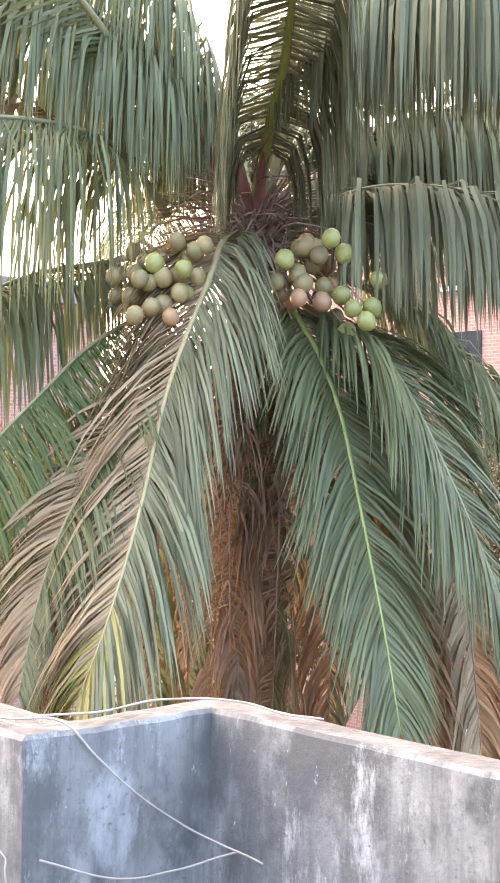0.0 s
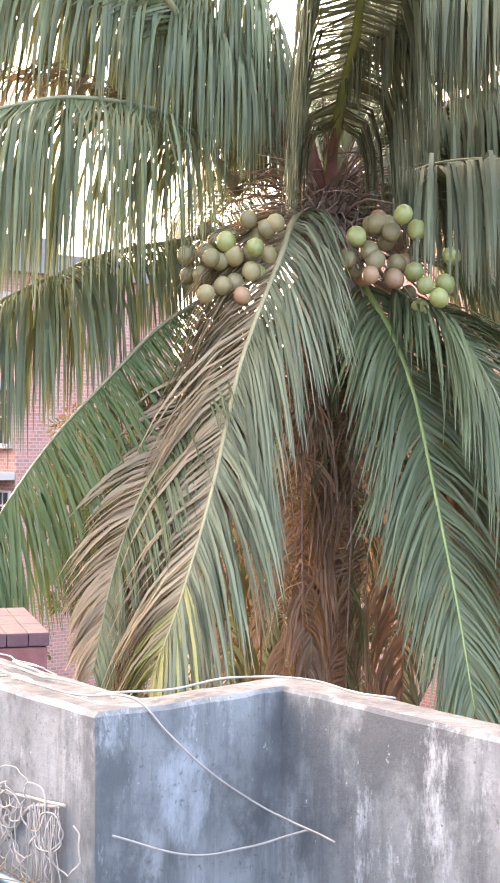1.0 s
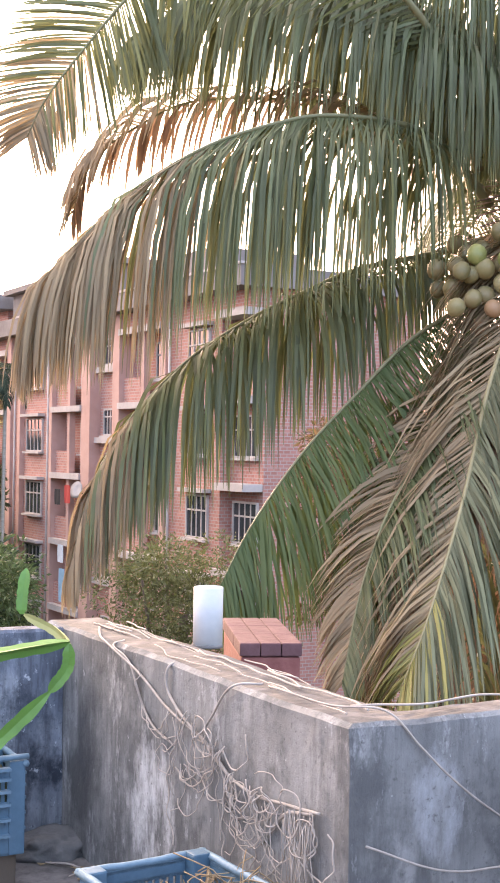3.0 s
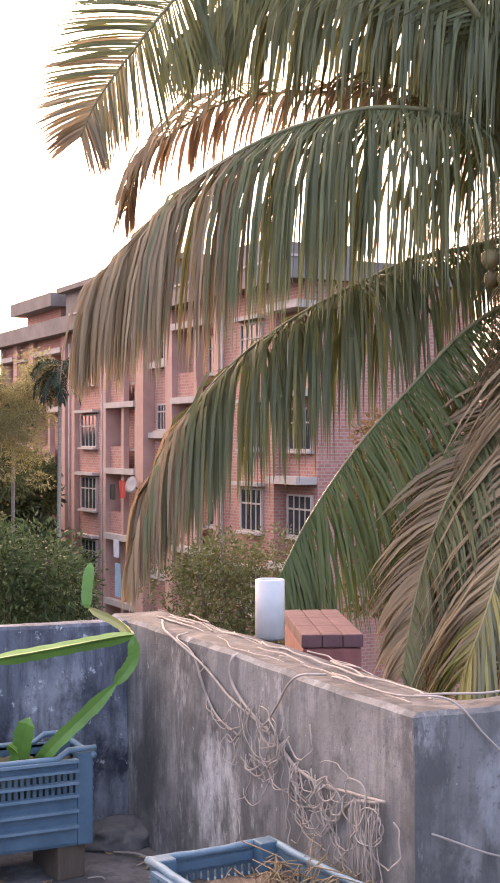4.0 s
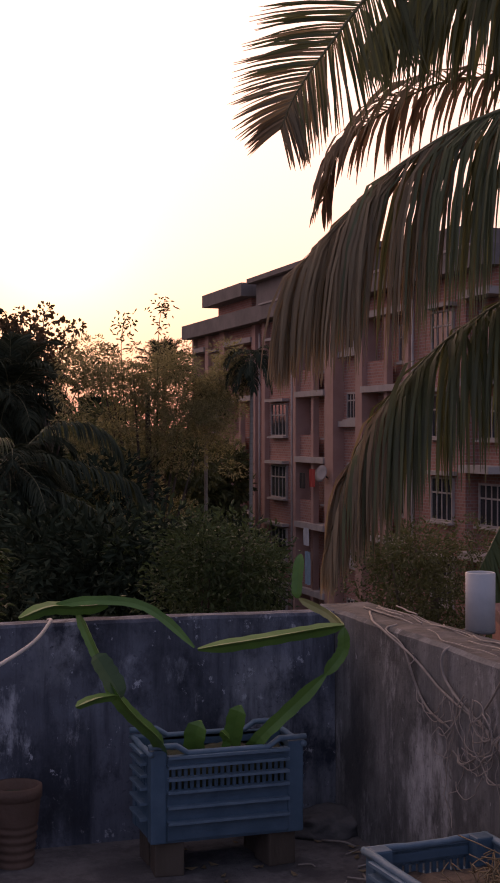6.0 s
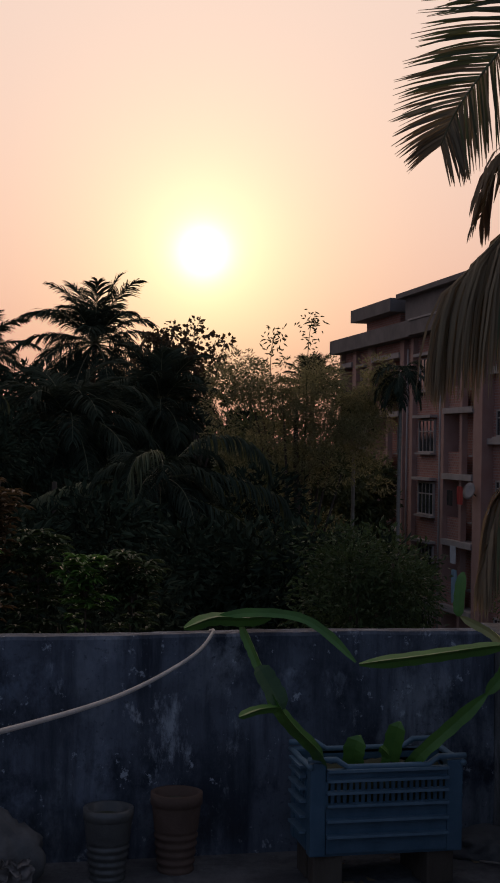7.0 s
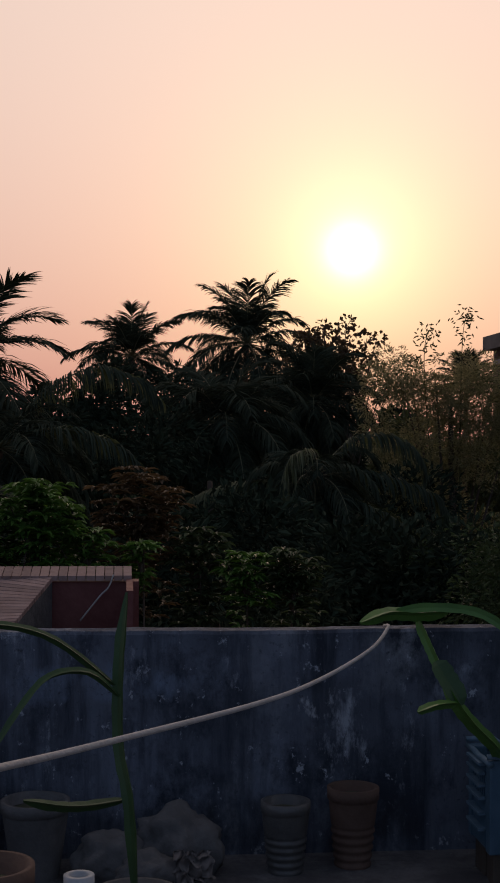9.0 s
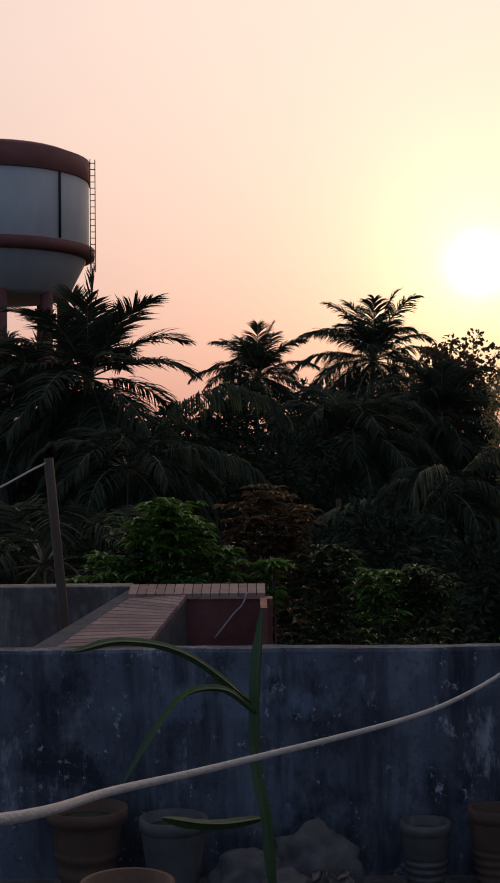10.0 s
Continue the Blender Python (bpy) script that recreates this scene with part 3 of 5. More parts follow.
frond(palm, [(6.38, 7.24, 2.8), (5.97, 7.23, 2.51), (5.5, 7.24, 2.23), (5.12, 7.28, 1.87), (4.7, 7.31, 1.45), (4.36, 7.38, 0.97), (4.12, 7.36, 0.58)], lmax=1.25, droop=0.9, spread=0.25, thick=0.028, spacing=0.0135, seed=6, mats=("leaf_deep", "leaf_deep"), bias=(0.55, -0.37, -0.55), single=True, width=0.019)
frond(palm, [(6.43, 7.22, 2.68), (6.02, 6.96, 2.28), (5.55, 6.85, 1.87), (5.19, 6.76, 1.38), (4.91, 6.69, 0.99), (4.72, 6.65, 0.55), (4.55, 6.56, 0.05)], lmax=0.7, droop=0.7, spread=0.8, mats=("leaf_olive", "leaf_tan"), thick=0.025, spacing=0.0098, seed=7, width=0.020, fwd0=0.5)
frond(palm, [(6.43, 7.1, 2.59), (5.97, 6.9, 1.92), (5.62, 6.81, 1.35), (5.23, 6.7, 0.84), (4.99, 6.7, 0.42), (4.78, 6.63, -0.06)], lmax=0.7, droop=1.2, spread=0.6, mats=("leaf_brown", "leaf_brown"), thick=0.025, spacing=0.0098, seed=8, label="withered brown frond", width=0.020, fwd0=0.6)
frond(palm, [(6.61, 6.88, 3.03), (6.23, 6.69, 2.98), (5.98, 6.56, 2.66), (5.58, 6.46, 1.95), (5.21, 6.26, 1.17), (4.85, 6.09, 0.52), (4.63, 6.05, 0.11)], lmax=1.2, droop=1.0, spread=0.8, mats=("leaf_grey", "leaf_tan"), rach="rachis_straw", thick=0.035, spacing=0.0098, seed=9, s0=0.08, label="hanging front frond, green and straw-coloured", width=0.020, fwd0=0.85, tip=("leaf_yellow", 0.86))
frond(palm, [(6.85, 6.83, 2.89), (6.77, 6.56, 2.53), (6.71, 6.24, 2.19), (6.69, 6.0, 1.76), (6.64, 5.77, 1.17), (6.56, 5.48, 0.43), (6.49, 5.26, -0.21)], lmax=1.0, droop=0.7, spread=0.85, rach="rachis_green", thick=0.034, spacing=0.0098, seed=10, label="dark green frond with a bright yellow-green rib", single=False, width=0.021, fwd0=0.75)
frond(palm, [(6.99, 6.85, 2.82), (7.01, 6.46, 2.51), (7.07, 6.13, 2.33), (7.13, 5.81, 1.97), (7.19, 5.46, 1.36), (7.27, 5.14, 0.67), (7.32, 4.95, 0.1)], lmax=1.15, droop=0.8, spread=0.75, thick=0.03, spacing=0.0098, seed=11, width=0.021, fwd0=0.7)
frond(palm, [(7.34, 6.92, 2.91), (7.59, 6.68, 2.79), (7.84, 6.44, 2.62), (8.0, 6.14, 2.31), (8.12, 5.86, 2.02), (8.23, 5.58, 1.6), (8.36, 5.38, 1.08)], lmax=1.1, droop=2.0, spread=0.6, rach="rachis_green", thick=0.028, spacing=0.0098, seed=12, width=0.021, fwd0=0.4)
frond(palm, [(6.9, 6.89, 3.03), (6.96, 6.49, 3.27), (7.07, 6.2, 3.38), (7.25, 5.84, 3.39), (7.46, 5.46, 3.3), (7.66, 5.1, 3.07), (7.9, 4.86, 2.69)], lmax=1.2, droop=4.0, spread=0.45, thick=0.032, spacing=0.013, seed=13, stick=0.5, width=0.034, s0=0.2, mats=('leaf_grey', 'leaf_grey'), bias=(0, 0, -0.3))
frond(palm, [(7.05, 6.99, 3.22), (7.25, 6.84, 3.57), (7.51, 6.62, 3.87), (7.71, 6.35, 4.02), (7.91, 6.09, 4.08), (8.16, 5.77, 4.09), (8.56, 5.3, 3.87), (8.84, 5.01, 3.5)], lmax=1.15, droop=4.2, spread=0.45, thick=0.03, spacing=0.013, seed=14, stick=0.5, width=0.034, mats=('leaf_grey', 'leaf_grey'), bias=(0, 0, -0.3))
frond(palm, [(6.76, 6.98, 3.23), (6.62, 6.74, 3.54), (6.41, 6.44, 3.77), (6.14, 6.02, 4.05), (5.83, 5.63, 4.28), (5.51, 5.25, 4.47), (5.16, 4.93, 4.56), (4.84, 4.69, 4.47)], lmax=1.15, droop=6.5, spread=0.8, rach="rachis_green", thick=0.05, spacing=0.0105, seed=15, stick=0.5, s0=0.2, width=0.036, fwd0=-0.15, mats=('leaf_grey', 'leaf_grey'), bias=(0, 0, -0.3))
frond(palm, [(6.81, 6.92, 3.27), (6.82, 6.7, 3.97), (6.69, 6.29, 4.54), (6.61, 5.8, 4.78), (6.63, 5.33, 4.72), (6.79, 4.91, 4.55), (7.01, 4.65, 4.18), (7.18, 4.47, 3.7)], lmax=1.25, droop=6.5, spread=0.5, thick=0.035, spacing=0.0095, seed=16, width=0.036, s0=0.22, mats=('leaf_grey', 'leaf_grey'), bias=(-0.25, 0.1, -0.6))
frond(palm, [(7.04, 6.97, 2.71), (7.33, 6.6, 2.21), (7.36, 6.33, 1.55), (7.38, 6.13, 0.94), (7.36, 5.94, 0.36), (7.29, 5.74, -0.15), (7.25, 5.63, -0.67)], lmax=0.7, droop=1.3, spread=0.6, mats=("leaf_orange", "leaf_orange"), thick=0.025, spacing=0.021, seed=17, label="dead orange-brown hanging frond", width=0.04, fwd0=0.5)
frond(palm, [(6.95, 7.05, 2.71), (6.67, 6.83, 2.14), (6.63, 6.77, 1.53), (6.58, 6.8, 0.93), (6.51, 6.79, 0.34), (6.44, 6.73, -0.28)], lmax=0.6, droop=1.6, spread=0.5, mats=("leaf_brown", "leaf_brown"), thick=0.03, spacing=0.0145, seed=18, label="dead brown frond along the trunk", width=0.031)
frond(palm, [(7.1, 7.03, 2.81), (7.55, 6.93, 2.41), (7.98, 6.67, 1.82), (8.27, 6.34, 1.13), (8.43, 6.08, 0.49), (8.47, 5.84, -0.34)], lmax=0.8, droop=1.2, spread=0.7, mats=("leaf_brown", "leaf"), thick=0.028, spacing=0.0145, seed=19, width=0.031, fwd0=0.5)
frond(palm, [(6.52, 7.22, 3.51), (6.44, 7.32, 3.87), (6.13, 7.46, 4.18), (5.76, 7.65, 4.41), (5.32, 7.87, 4.6), (4.85, 8.12, 4.68), (4.4, 8.38, 4.62), (4.06, 8.6, 4.42)], lmax=1.45, droop=3.2, spread=0.55, thick=0.04, spacing=0.0125, width=0.03, seed=20, stick=0.5, s0=0.15, label="dark overhanging frond")
frond(palm, [(7.24, 6.93, 2.64), (7.71, 6.49, 2.23), (7.88, 6.19, 1.55), (7.9, 5.98, 0.9), (7.84, 5.8, 0.26), (7.81, 5.69, -0.36), (7.75, 5.58, -0.89)], lmax=0.8, droop=1.4, spread=0.7, thick=0.028, spacing=0.02, width=0.035, mats=("leaf_orange", "leaf_tan"), rach="fibre", seed=21, fwd0=0.5, label="dead orange-brown hanging frond")
frond(palm, [(7.32, 7.13, 2.58), (7.73, 6.8, 1.72), (7.81, 6.56, 1.04), (7.82, 6.48, 0.36), (7.79, 6.38, -0.26), (7.7, 6.27, -0.93)], lmax=0.8, droop=1.4, spread=0.7, thick=0.028, spacing=0.02, width=0.035, mats=("leaf_brown", "leaf_orange"), rach="fibre", seed=22, fwd0=0.5, label="dead brown hanging frond")
frond(palm, [(6.7, 7.15, 3.4), (6.62, 7.25, 4.1), (6.4, 7.4, 4.7), (6.05, 7.6, 5.2), (5.6, 7.9, 5.5), (5.0, 8.2, 5.6)], lmax=1.3, droop=3.0, spread=0.6, thick=0.035, spacing=0.013, width=0.03, seed=23, stick=0.5, s0=0.2, bias=(0, 0, -0.3), label="dark overhanging frond")
rng = random.Random(77)
for k in range(10):
    # the fuller part of the crown behind and above
    az, el = radians(-20 + 11 * k), radians(rng.uniform(38, 75))
    h = Vector((math.cos(az), math.sin(az), 0))
    p, d, pts = CROWN.copy(), (h * math.cos(el) + Vector((0, 0, math.sin(el)))).normalized(), [CROWN.copy()]
    for _ in range(6):
        d = (d + Vector((0, 0, -0.22))).normalized()
        p = p + d * 0.75
        pts.append(p)
    frond(palm, pts, lmax=1.2, spacing=0.025, width=0.04, droop=2.4, spread=0.6, thick=0.035, seed=500 + k, s0=0.2)
fv, ff = [], []
for k in range(380):
    # dry flower stalks and fibre around the base of the fronds
    az, el, ln = rng.uniform(0, 2 * math.pi), rng.uniform(-0.6, 1.1), rng.uniform(0.35, 0.95)
    d = Vector((math.cos(az) * math.cos(el), math.sin(az) * math.cos(el), math.sin(el)))
    a = CROWN + d * 0.12 + Vector((0, 0, rng.uniform(-0.1, 0.3)))
    b = a + d * ln * 0.5 + Vector((rng.gauss(0, 0.06), rng.gauss(0, 0.06), 0.03))
    c = a + d * ln + Vector((rng.gauss(0, 0.1), rng.gauss(0, 0.1), -0.14))
    v, f = tube_data(spline([a, b, c], 5), [0.011, 0.01, 0.009, 0.007, 0.005, 0.003], 4)
    n0 = len(fv)
    fv += v
    ff += [tuple(q + n0 for q in g) for g in f]
tagged(pydata("flower_stalk", fv, ff, M["fibre"], palm, "tangle of dry brown flower stalks"), kind="stuff")
for tipx, tipy, tipz, w in ((6.05, 6.95, 3.95, 0.06), (6.25, 6.72, 3.8, 0.05), (6.5, 6.6, 3.62, 0.05), (7.15, 6.45, 3.35, 0.04)):
    tube("spathe", spline([CROWN + Vector((-0.05, -0.05, 0.1)), CROWN.lerp(Vector((tipx, tipy, tipz)), 0.55) + Vector((0, 0, 0.05)), (tipx, tipy, tipz)], 10), [w * (0.5 + 1.6 * q - 2.05 * q * q) + 0.004 for q in [i / 10 for i in range(11)]], M["spathe"], palm, "dry reddish-brown flower sheath", 8, 0.45)
tube("crown_base", spline([(6.88, 7.06, 2.3), (6.87, 7.06, 2.7), (6.85, 7.05, 3.1), (6.85, 7.05, 3.5)], 12), [0.17, 0.2, 0.23, 0.25, 0.27, 0.27, 0.26, 0.24, 0.22, 0.19, 0.15, 0.1, 0.06], M["fibre"], palm, "fibrous brown crown base", 12)
for k in range(5):
    # dead fronds hanging round the trunk
    az, out = radians(-20 + 32 * k), rng.uniform(0.5, 1.1)
    h = Vector((math.cos(az), math.sin(az), 0))
    pts = [CROWN + h * 0.15 + Vector((0, 0, -0.2)), CROWN + h * out * 0.7 + Vector((0, 0, -0.9)), CROWN + h * out + Vector((0, 0, -2.0)), CROWN + h * out * 1.05 + Vector((0, 0, -3.2)), CROWN + h * out + Vector((0, 0, -4.2))]
    frond(palm, pts, lmax=0.65, spacing=0.028, width=0.035, droop=1.6, spread=0.6, thick=0.028, seed=700 + k, mats=rng.choice([("leaf_brown", "leaf_brown"), ("leaf_tan", "leaf_brown"), ("leaf_brown", "leaf_olive")]), rach="fibre", label="dead brown frond hanging by the trunk")
for k in range(6):
    # thin dry strands that veil the trunk
    az, out = radians(-92 - 19 * k), rng.uniform(0.3, 0.55)
    h = Vector((math.cos(az), math.sin(az), 0))
    pts = [CROWN + h * 0.12 + Vector((0, 0, -0.25)), CROWN + h * out * 0.8 + Vector((0, 0, -0.9)), CROWN + h * out + Vector((0, 0, -1.9)), CROWN + h * out * 0.9 + Vector((0, 0, -2.9)), CROWN + h * out * 0.8 + Vector((0, 0, -3.8))]
    frond(palm, pts, lmax=0.55, spacing=0.03, width=0.016, droop=2.2, spread=0.5, thick=0.018, seed=740 + k, mats=rng.choice([("leaf_brown", "leaf_orange"), ("leaf_tan", "leaf_brown"), ("leaf_brown", "leaf_olive")]), rach="fibre", clump=0.3, label="thin dry strands hanging over the trunk")
NUTS = [(6.5, 5.93, 2.94), (6.43, 6.18, 2.72), (6.3, 6.16, 2.8), (6.52, 6.19, 2.91), (6.71, 6.01, 2.87), (6.33, 6.28, 2.67), (6.39, 6.12, 2.55), (6.66, 5.98, 2.58), (6.65, 5.87, 2.48), (6.81, 5.84, 2.5), (6.72, 5.81, 2.4), (6.57, 6.14, 2.91), (6.43, 6.33, 2.61), (6.83, 6.05, 2.74), (5.6, 6.92, 2.55), (5.56, 7.04, 2.69), (5.58, 7.05, 2.56), (5.61, 6.89, 2.7), (5.71, 6.91, 2.79), (5.63, 6.76, 2.63), (5.79, 6.85, 2.82), (5.7, 6.7, 2.67), (5.81, 6.69, 2.92), (5.84, 6.71, 2.69), (5.72, 6.72, 2.49), (5.8, 6.64, 2.57), (5.71, 6.62, 2.4), (5.71, 6.75, 2.27), (5.93, 6.73, 2.82), (5.91, 6.62, 2.86), (5.94, 6.63, 2.69), (5.72, 6.84, 2.48), (5.95, 6.57, 2.9)]


def coconut(place, r, mat, rng):
    prof = [(0.0, -1.12), (0.45, -1.0), (0.82, -0.62), (1.0, -0.05), (0.93, 0.45), (0.62, 0.88), (0.22, 1.06), (0.0, 1.08)]
    m = Matrix.Translation(place) @ Euler((rng.uniform(-0.6, 0.6), rng.uniform(-0.6, 0.6), rng.uniform(0, 6))).to_matrix().to_4x4()
    return lathe("coconut", [(a * r + 0.001, b * r) for a, b in prof], mat, palm, "", 16, m, 0.03)


rng = random.Random(5)
for centre, spread, n, kinds in (((5.84, 6.91, 2.66), (0.16, 0.16, 0.15), 22, ["nut_tan", "nut_tan", "nut_green"]), ((6.65, 6.2, 2.72), (0.17, 0.15, 0.15), 16, ["nut_tan", "nut_green", "nut_brown"])):
    # the inner nuts of the two clusters and the stalks that carry them
    for _ in range(n):
        p = Vector((rng.gauss(centre[0], spread[0]), rng.gauss(centre[1], spread[1]), rng.gauss(centre[2], spread[2])))
        coconut(p, rng.uniform(0.058, 0.07), M[rng.choice(kinds)], rng)
    for _ in range(7):
        q = Vector((rng.gauss(centre[0], 0.12), rng.gauss(centre[1], 0.12), centre[2] - rng.uniform(0, 0.3)))
        tube("fruit_stalk", spline([CROWN + Vector((0, 0, 0.05)), CROWN.lerp(q, 0.5) + Vector((0, 0, 0.12)), q], 8), [0.022 - 0.0018 * i for i in range(9)], M["fibre"], palm, "", 5)
for k, p in enumerate(NUTS):
    kind = "nut_green" if k in (0, 2, 4, 7, 8, 9, 10) else "nut_brown" if k in (6, 27, 26) else "nut_tan"
    coconut(Vector(p), rng.uniform(0.056, 0.068), M[kind], rng)


# ---- brick hostel ----
FX, FY = 21.5, 39.2
hostel = thing("apartment_building", (FX, FY, -8.5), "red brick apartment building with pale slabs and flat roof", "building")


def hpart(name, lo, hi, mat, label="", parent=None):
    bm = bmesh.new()
    add_box(bm, [a - b for a, b in zip(lo, hostel.location)], [a - b for a, b in zip(hi, hostel.location)])
    return part(name, bm, M[mat], parent or hostel, label, smooth=False)


for y0, y1 in ((39.25, 41.5), (46.1, 50.2), (54.4, 58.1), (64.7, 69.5), (73.3, 75.6)):
    hpart("wall", (FX + 0.1, y0 + 0.005, 6.3), (FX + 0.598, y1 - 0.005, 6.94), "brick")
FLOORS = [-8.5, -5.7, -2.7, 0.3, 3.3, 6.3]
hpart("wall", (FX + 0.6, FY, -8.5), (FX + 7, 76.0, 6.95), "brick", "red brick wall")


def hostel_window(x, y0, y1, z0, z1):
    """A barred window in a pale frame, set into the brick."""
    w = hpart("window", (x - 0.03, y0, z0), (x + 0.06, y1, z1), "glass", "dark glazed window with bars")
    t = 0.07
    for lo, hi in (((y0 - t, z0 - t), (y1 + t, z0)), ((y0 - t, z1), (y1 + t, z1 + t)), ((y0 - t, z0), (y0, z1)), ((y1, z0), (y1 + t, z1))):
        hpart("frame", (x - 0.08, lo[0], lo[1]), (x + 0.05, hi[0], hi[1]), "slab", "", w)
    for k in range(1, 4):
        y = y0 + (y1 - y0) * k / 4
        hpart("bar", (x - 0.06, y - 0.025, z0), (x - 0.032, y + 0.025, z1), "slab", "", w)
    hpart("bar", (x - 0.064, y0, (z0 + z1) / 2 + 0.2), (x - 0.031, y1, (z0 + z1) / 2 + 0.26), "slab", "", w)
    hpart("sill", (x - 0.25, y0 - 0.12, z0 - 0.16), (x + 0.05, y1 + 0.12, z0 - 0.075), "slab", "", w)


PIERS = [(45.7, 46.1), (50.2, 50.9), (53.4, 54.4), (58.1, 58.45), (62.6, 63.0), (64.1, 64.7), (69.5, 70.4), (72.6, 73.3), (75.6, 76.0)]
for y0, y1 in PIERS:
    hpart("pier", (FX - 0.12, y0, -8.5), (FX + 0.62, y1, 6.94), "render", "pink plastered pier")
# open balconies between the piers: slab edge, thin column, low brick front, window in the back wall
for y0, y1 in ((39.25, 41.5), (46.1, 50.2), (54.4, 58.1), (64.7, 69.5), (73.3, 75.6)):
    ym = y0 + (y1 - y0) * 0.48
    for k, z in enumerate(FLOORS[1:]):
        hpart("slab", (FX - 0.2, y0 + 0.004, z - 0.26), (FX + 0.61, y1 - 0.004, z), "slab", "pale concrete floor edge")
        if y1 - y0 > 3:
            hpart("column", (FX - 0.02, ym - 0.14, FLOORS[k]), (FX + 0.25, ym + 0.14, z - 0.262), "render")
            hpart("infill", (FX + 0.1, ym + 0.142, FLOORS[k]), (FX + 0.22, y1 - 0.004, FLOORS[k] + 1.0), "brick")
            hostel_window(FX + 0.58, ym - 1.55, ym - 0.2, FLOORS[k] + 0.95, FLOORS[k] + 2.3)
        else:
            hostel_window(FX + 0.58, y0 + 0.3, y1 - 0.3, FLOORS[k] + 0.95, FLOORS[k] + 2.3)
# flush brick bays with windows
for y0, y1, wins in ((41.5, 45.7, [(42.4, 44.0)]), (58.45, 62.6, [(59.9, 62.0)]), (63.0, 64.1, []), (70.4, 72.6, [(70.9, 72.1)])):
    hpart("wall", (FX + 0.12, y0 + 0.003, -8.5), (FX + 0.61, y1 - 0.003, 6.94), "brick")
    for k, z in enumerate(FLOORS[:-1]):
        for w0, w1 in wins:
            hostel_window(FX + 0.1, w0, w1, z + 1.0, z + 2.45)
            hpart("lintel", (FX - 0.25, w0 - 0.25, z + 2.6), (FX + 0.12, w1 + 0.25, z + 2.74), "slab", "pale sunshade over the window")
# stair bay with half landings
hpart("wall", (FX + 0.4, 50.9, -8.5), (FX + 0.61, 53.4, 6.94), "brick")
for z in FLOORS[:-1]:
    hpart("landing", (FX + 0.1, 50.903, z + 1.35), (FX + 0.42, 53.397, z + 1.6), "slab")
    hostel_window(FX + 0.38, 51.5, 52.8, z + 1.75, z + 2.75)
for y in (45.4, 63.5, 58.7):
    tube("drain_pipe", [Vector((0.02 - 0.1, y - FY, z)) for z in (0.0, 8.0, 14.9)], 0.06, M["slab"], hostel, "pale drain pipe", 6)
hpart("roof", (FX - 0.6, FY - 0.4, 6.95), (FX + 7.3, 62.0, 7.65), "roof", "grey weathered roof fascia")
hpart("roof", (FX - 0.6, 62.0, 6.9), (FX + 7.3, 76.6, 7.7), "roof", "grey weathered roof fascia")
hpart("stair_head", (FX + 0.6, 66.9, 7.7), (FX + 6, 73.0, 8.55), "brick")
hpart("stair_roof", (FX - 0.2, 66.2, 8.55), (FX + 6.6, 73.6, 9.25), "roof")
hpart("roof_house", (FX + 0.3, 51.0, 7.66), (FX + 5.5, 65.2, 9.1), "roof", "grey rendered room on the roof")
hpart("roof_house_slab", (FX - 0.1, 50.6, 9.1), (FX + 5.9, 65.6, 9.35), "roof")
hpart("parapet", (FX + 0.6, 43.3, 7.65), (FX + 4.5, 49.5, 8.9), "roof")
hpart("coping", (FX - 0.65, FY - 0.45, 7.652), (FX - 0.35, 62.0, 7.74), "slab")
for name, mat, y, z, hgt in (("towel", "cloth_blue", 56.0, -4.7, 1.5), ("shirt", "cloth_white", 56.2, -3.3, 0.8), ("cloth", "cloth_red", 55.45, -0.62, 0.8), ("dark_cloth", "dark", 56.7, -0.78, 0.7)):
    bm = bmesh.new()
    bmesh.ops.create_grid(bm, x_segments=8, y_segments=8, size=0.5)
    for v in bm.verts:
        v.co = Vector((0.03 * math.sin(9 * v.co.x + 2 * v.co.y), v.co.x * 0.6, v.co.y * hgt))
    me_ob = part(name, bm, M[mat], hostel, "washing hung in a balcony")
    me_ob.location = (-0.3, y - FY, z + 8.5)
dish = lathe("satellite_dish", [(0.02, 0.0), (0.2, 0.03), (0.36, 0.11), (0.38, 0.12), (0.2, 0.05), (0.01, 0.02)], M["slab"], hostel, "pale satellite dish", 20, pose(-0.35, 54.0 - FY, 8.1, 0, -75, 20))
tube("dish_arm", [Vector((-0.3, 54.0 - FY, 8.1)), Vector((-0.1, 54.0 - FY, 7.9))], 0.03, M["dark"], hostel)

block = thing("apartment_building", (36, 20, -8.5), "far brick building with white window sills", "building")


def bpart(name, lo, hi, mat, parent=None):
    bm = bmesh.new()
    add_box(bm, [a - b for a, b in zip(lo, block.location)], [a - b for a, b in zip(hi, block.location)])
    return part(name, bm, M[mat], parent or block, "", smooth=False)


bpart("wall", (36, 14, -8.5), (46, 37, 12.2), "brick")
bpart("roof", (35.4, 13.4, 12.2), (46.6, 37.6, 13.6), "roof")
for k in range(7):
    for j in range(6):
        y, z = 15 + 3.2 * j, -7.4 + 3.0 * k
        if z < 11:
            w = bpart("window", (35.93, y, z), (36.02, y + 1.5, z + 1.4), "glass")
            bpart("sill", (35.7, y - 0.15, z - 0.2), (36.0, y + 1.65, z - 0.05), "white", w)


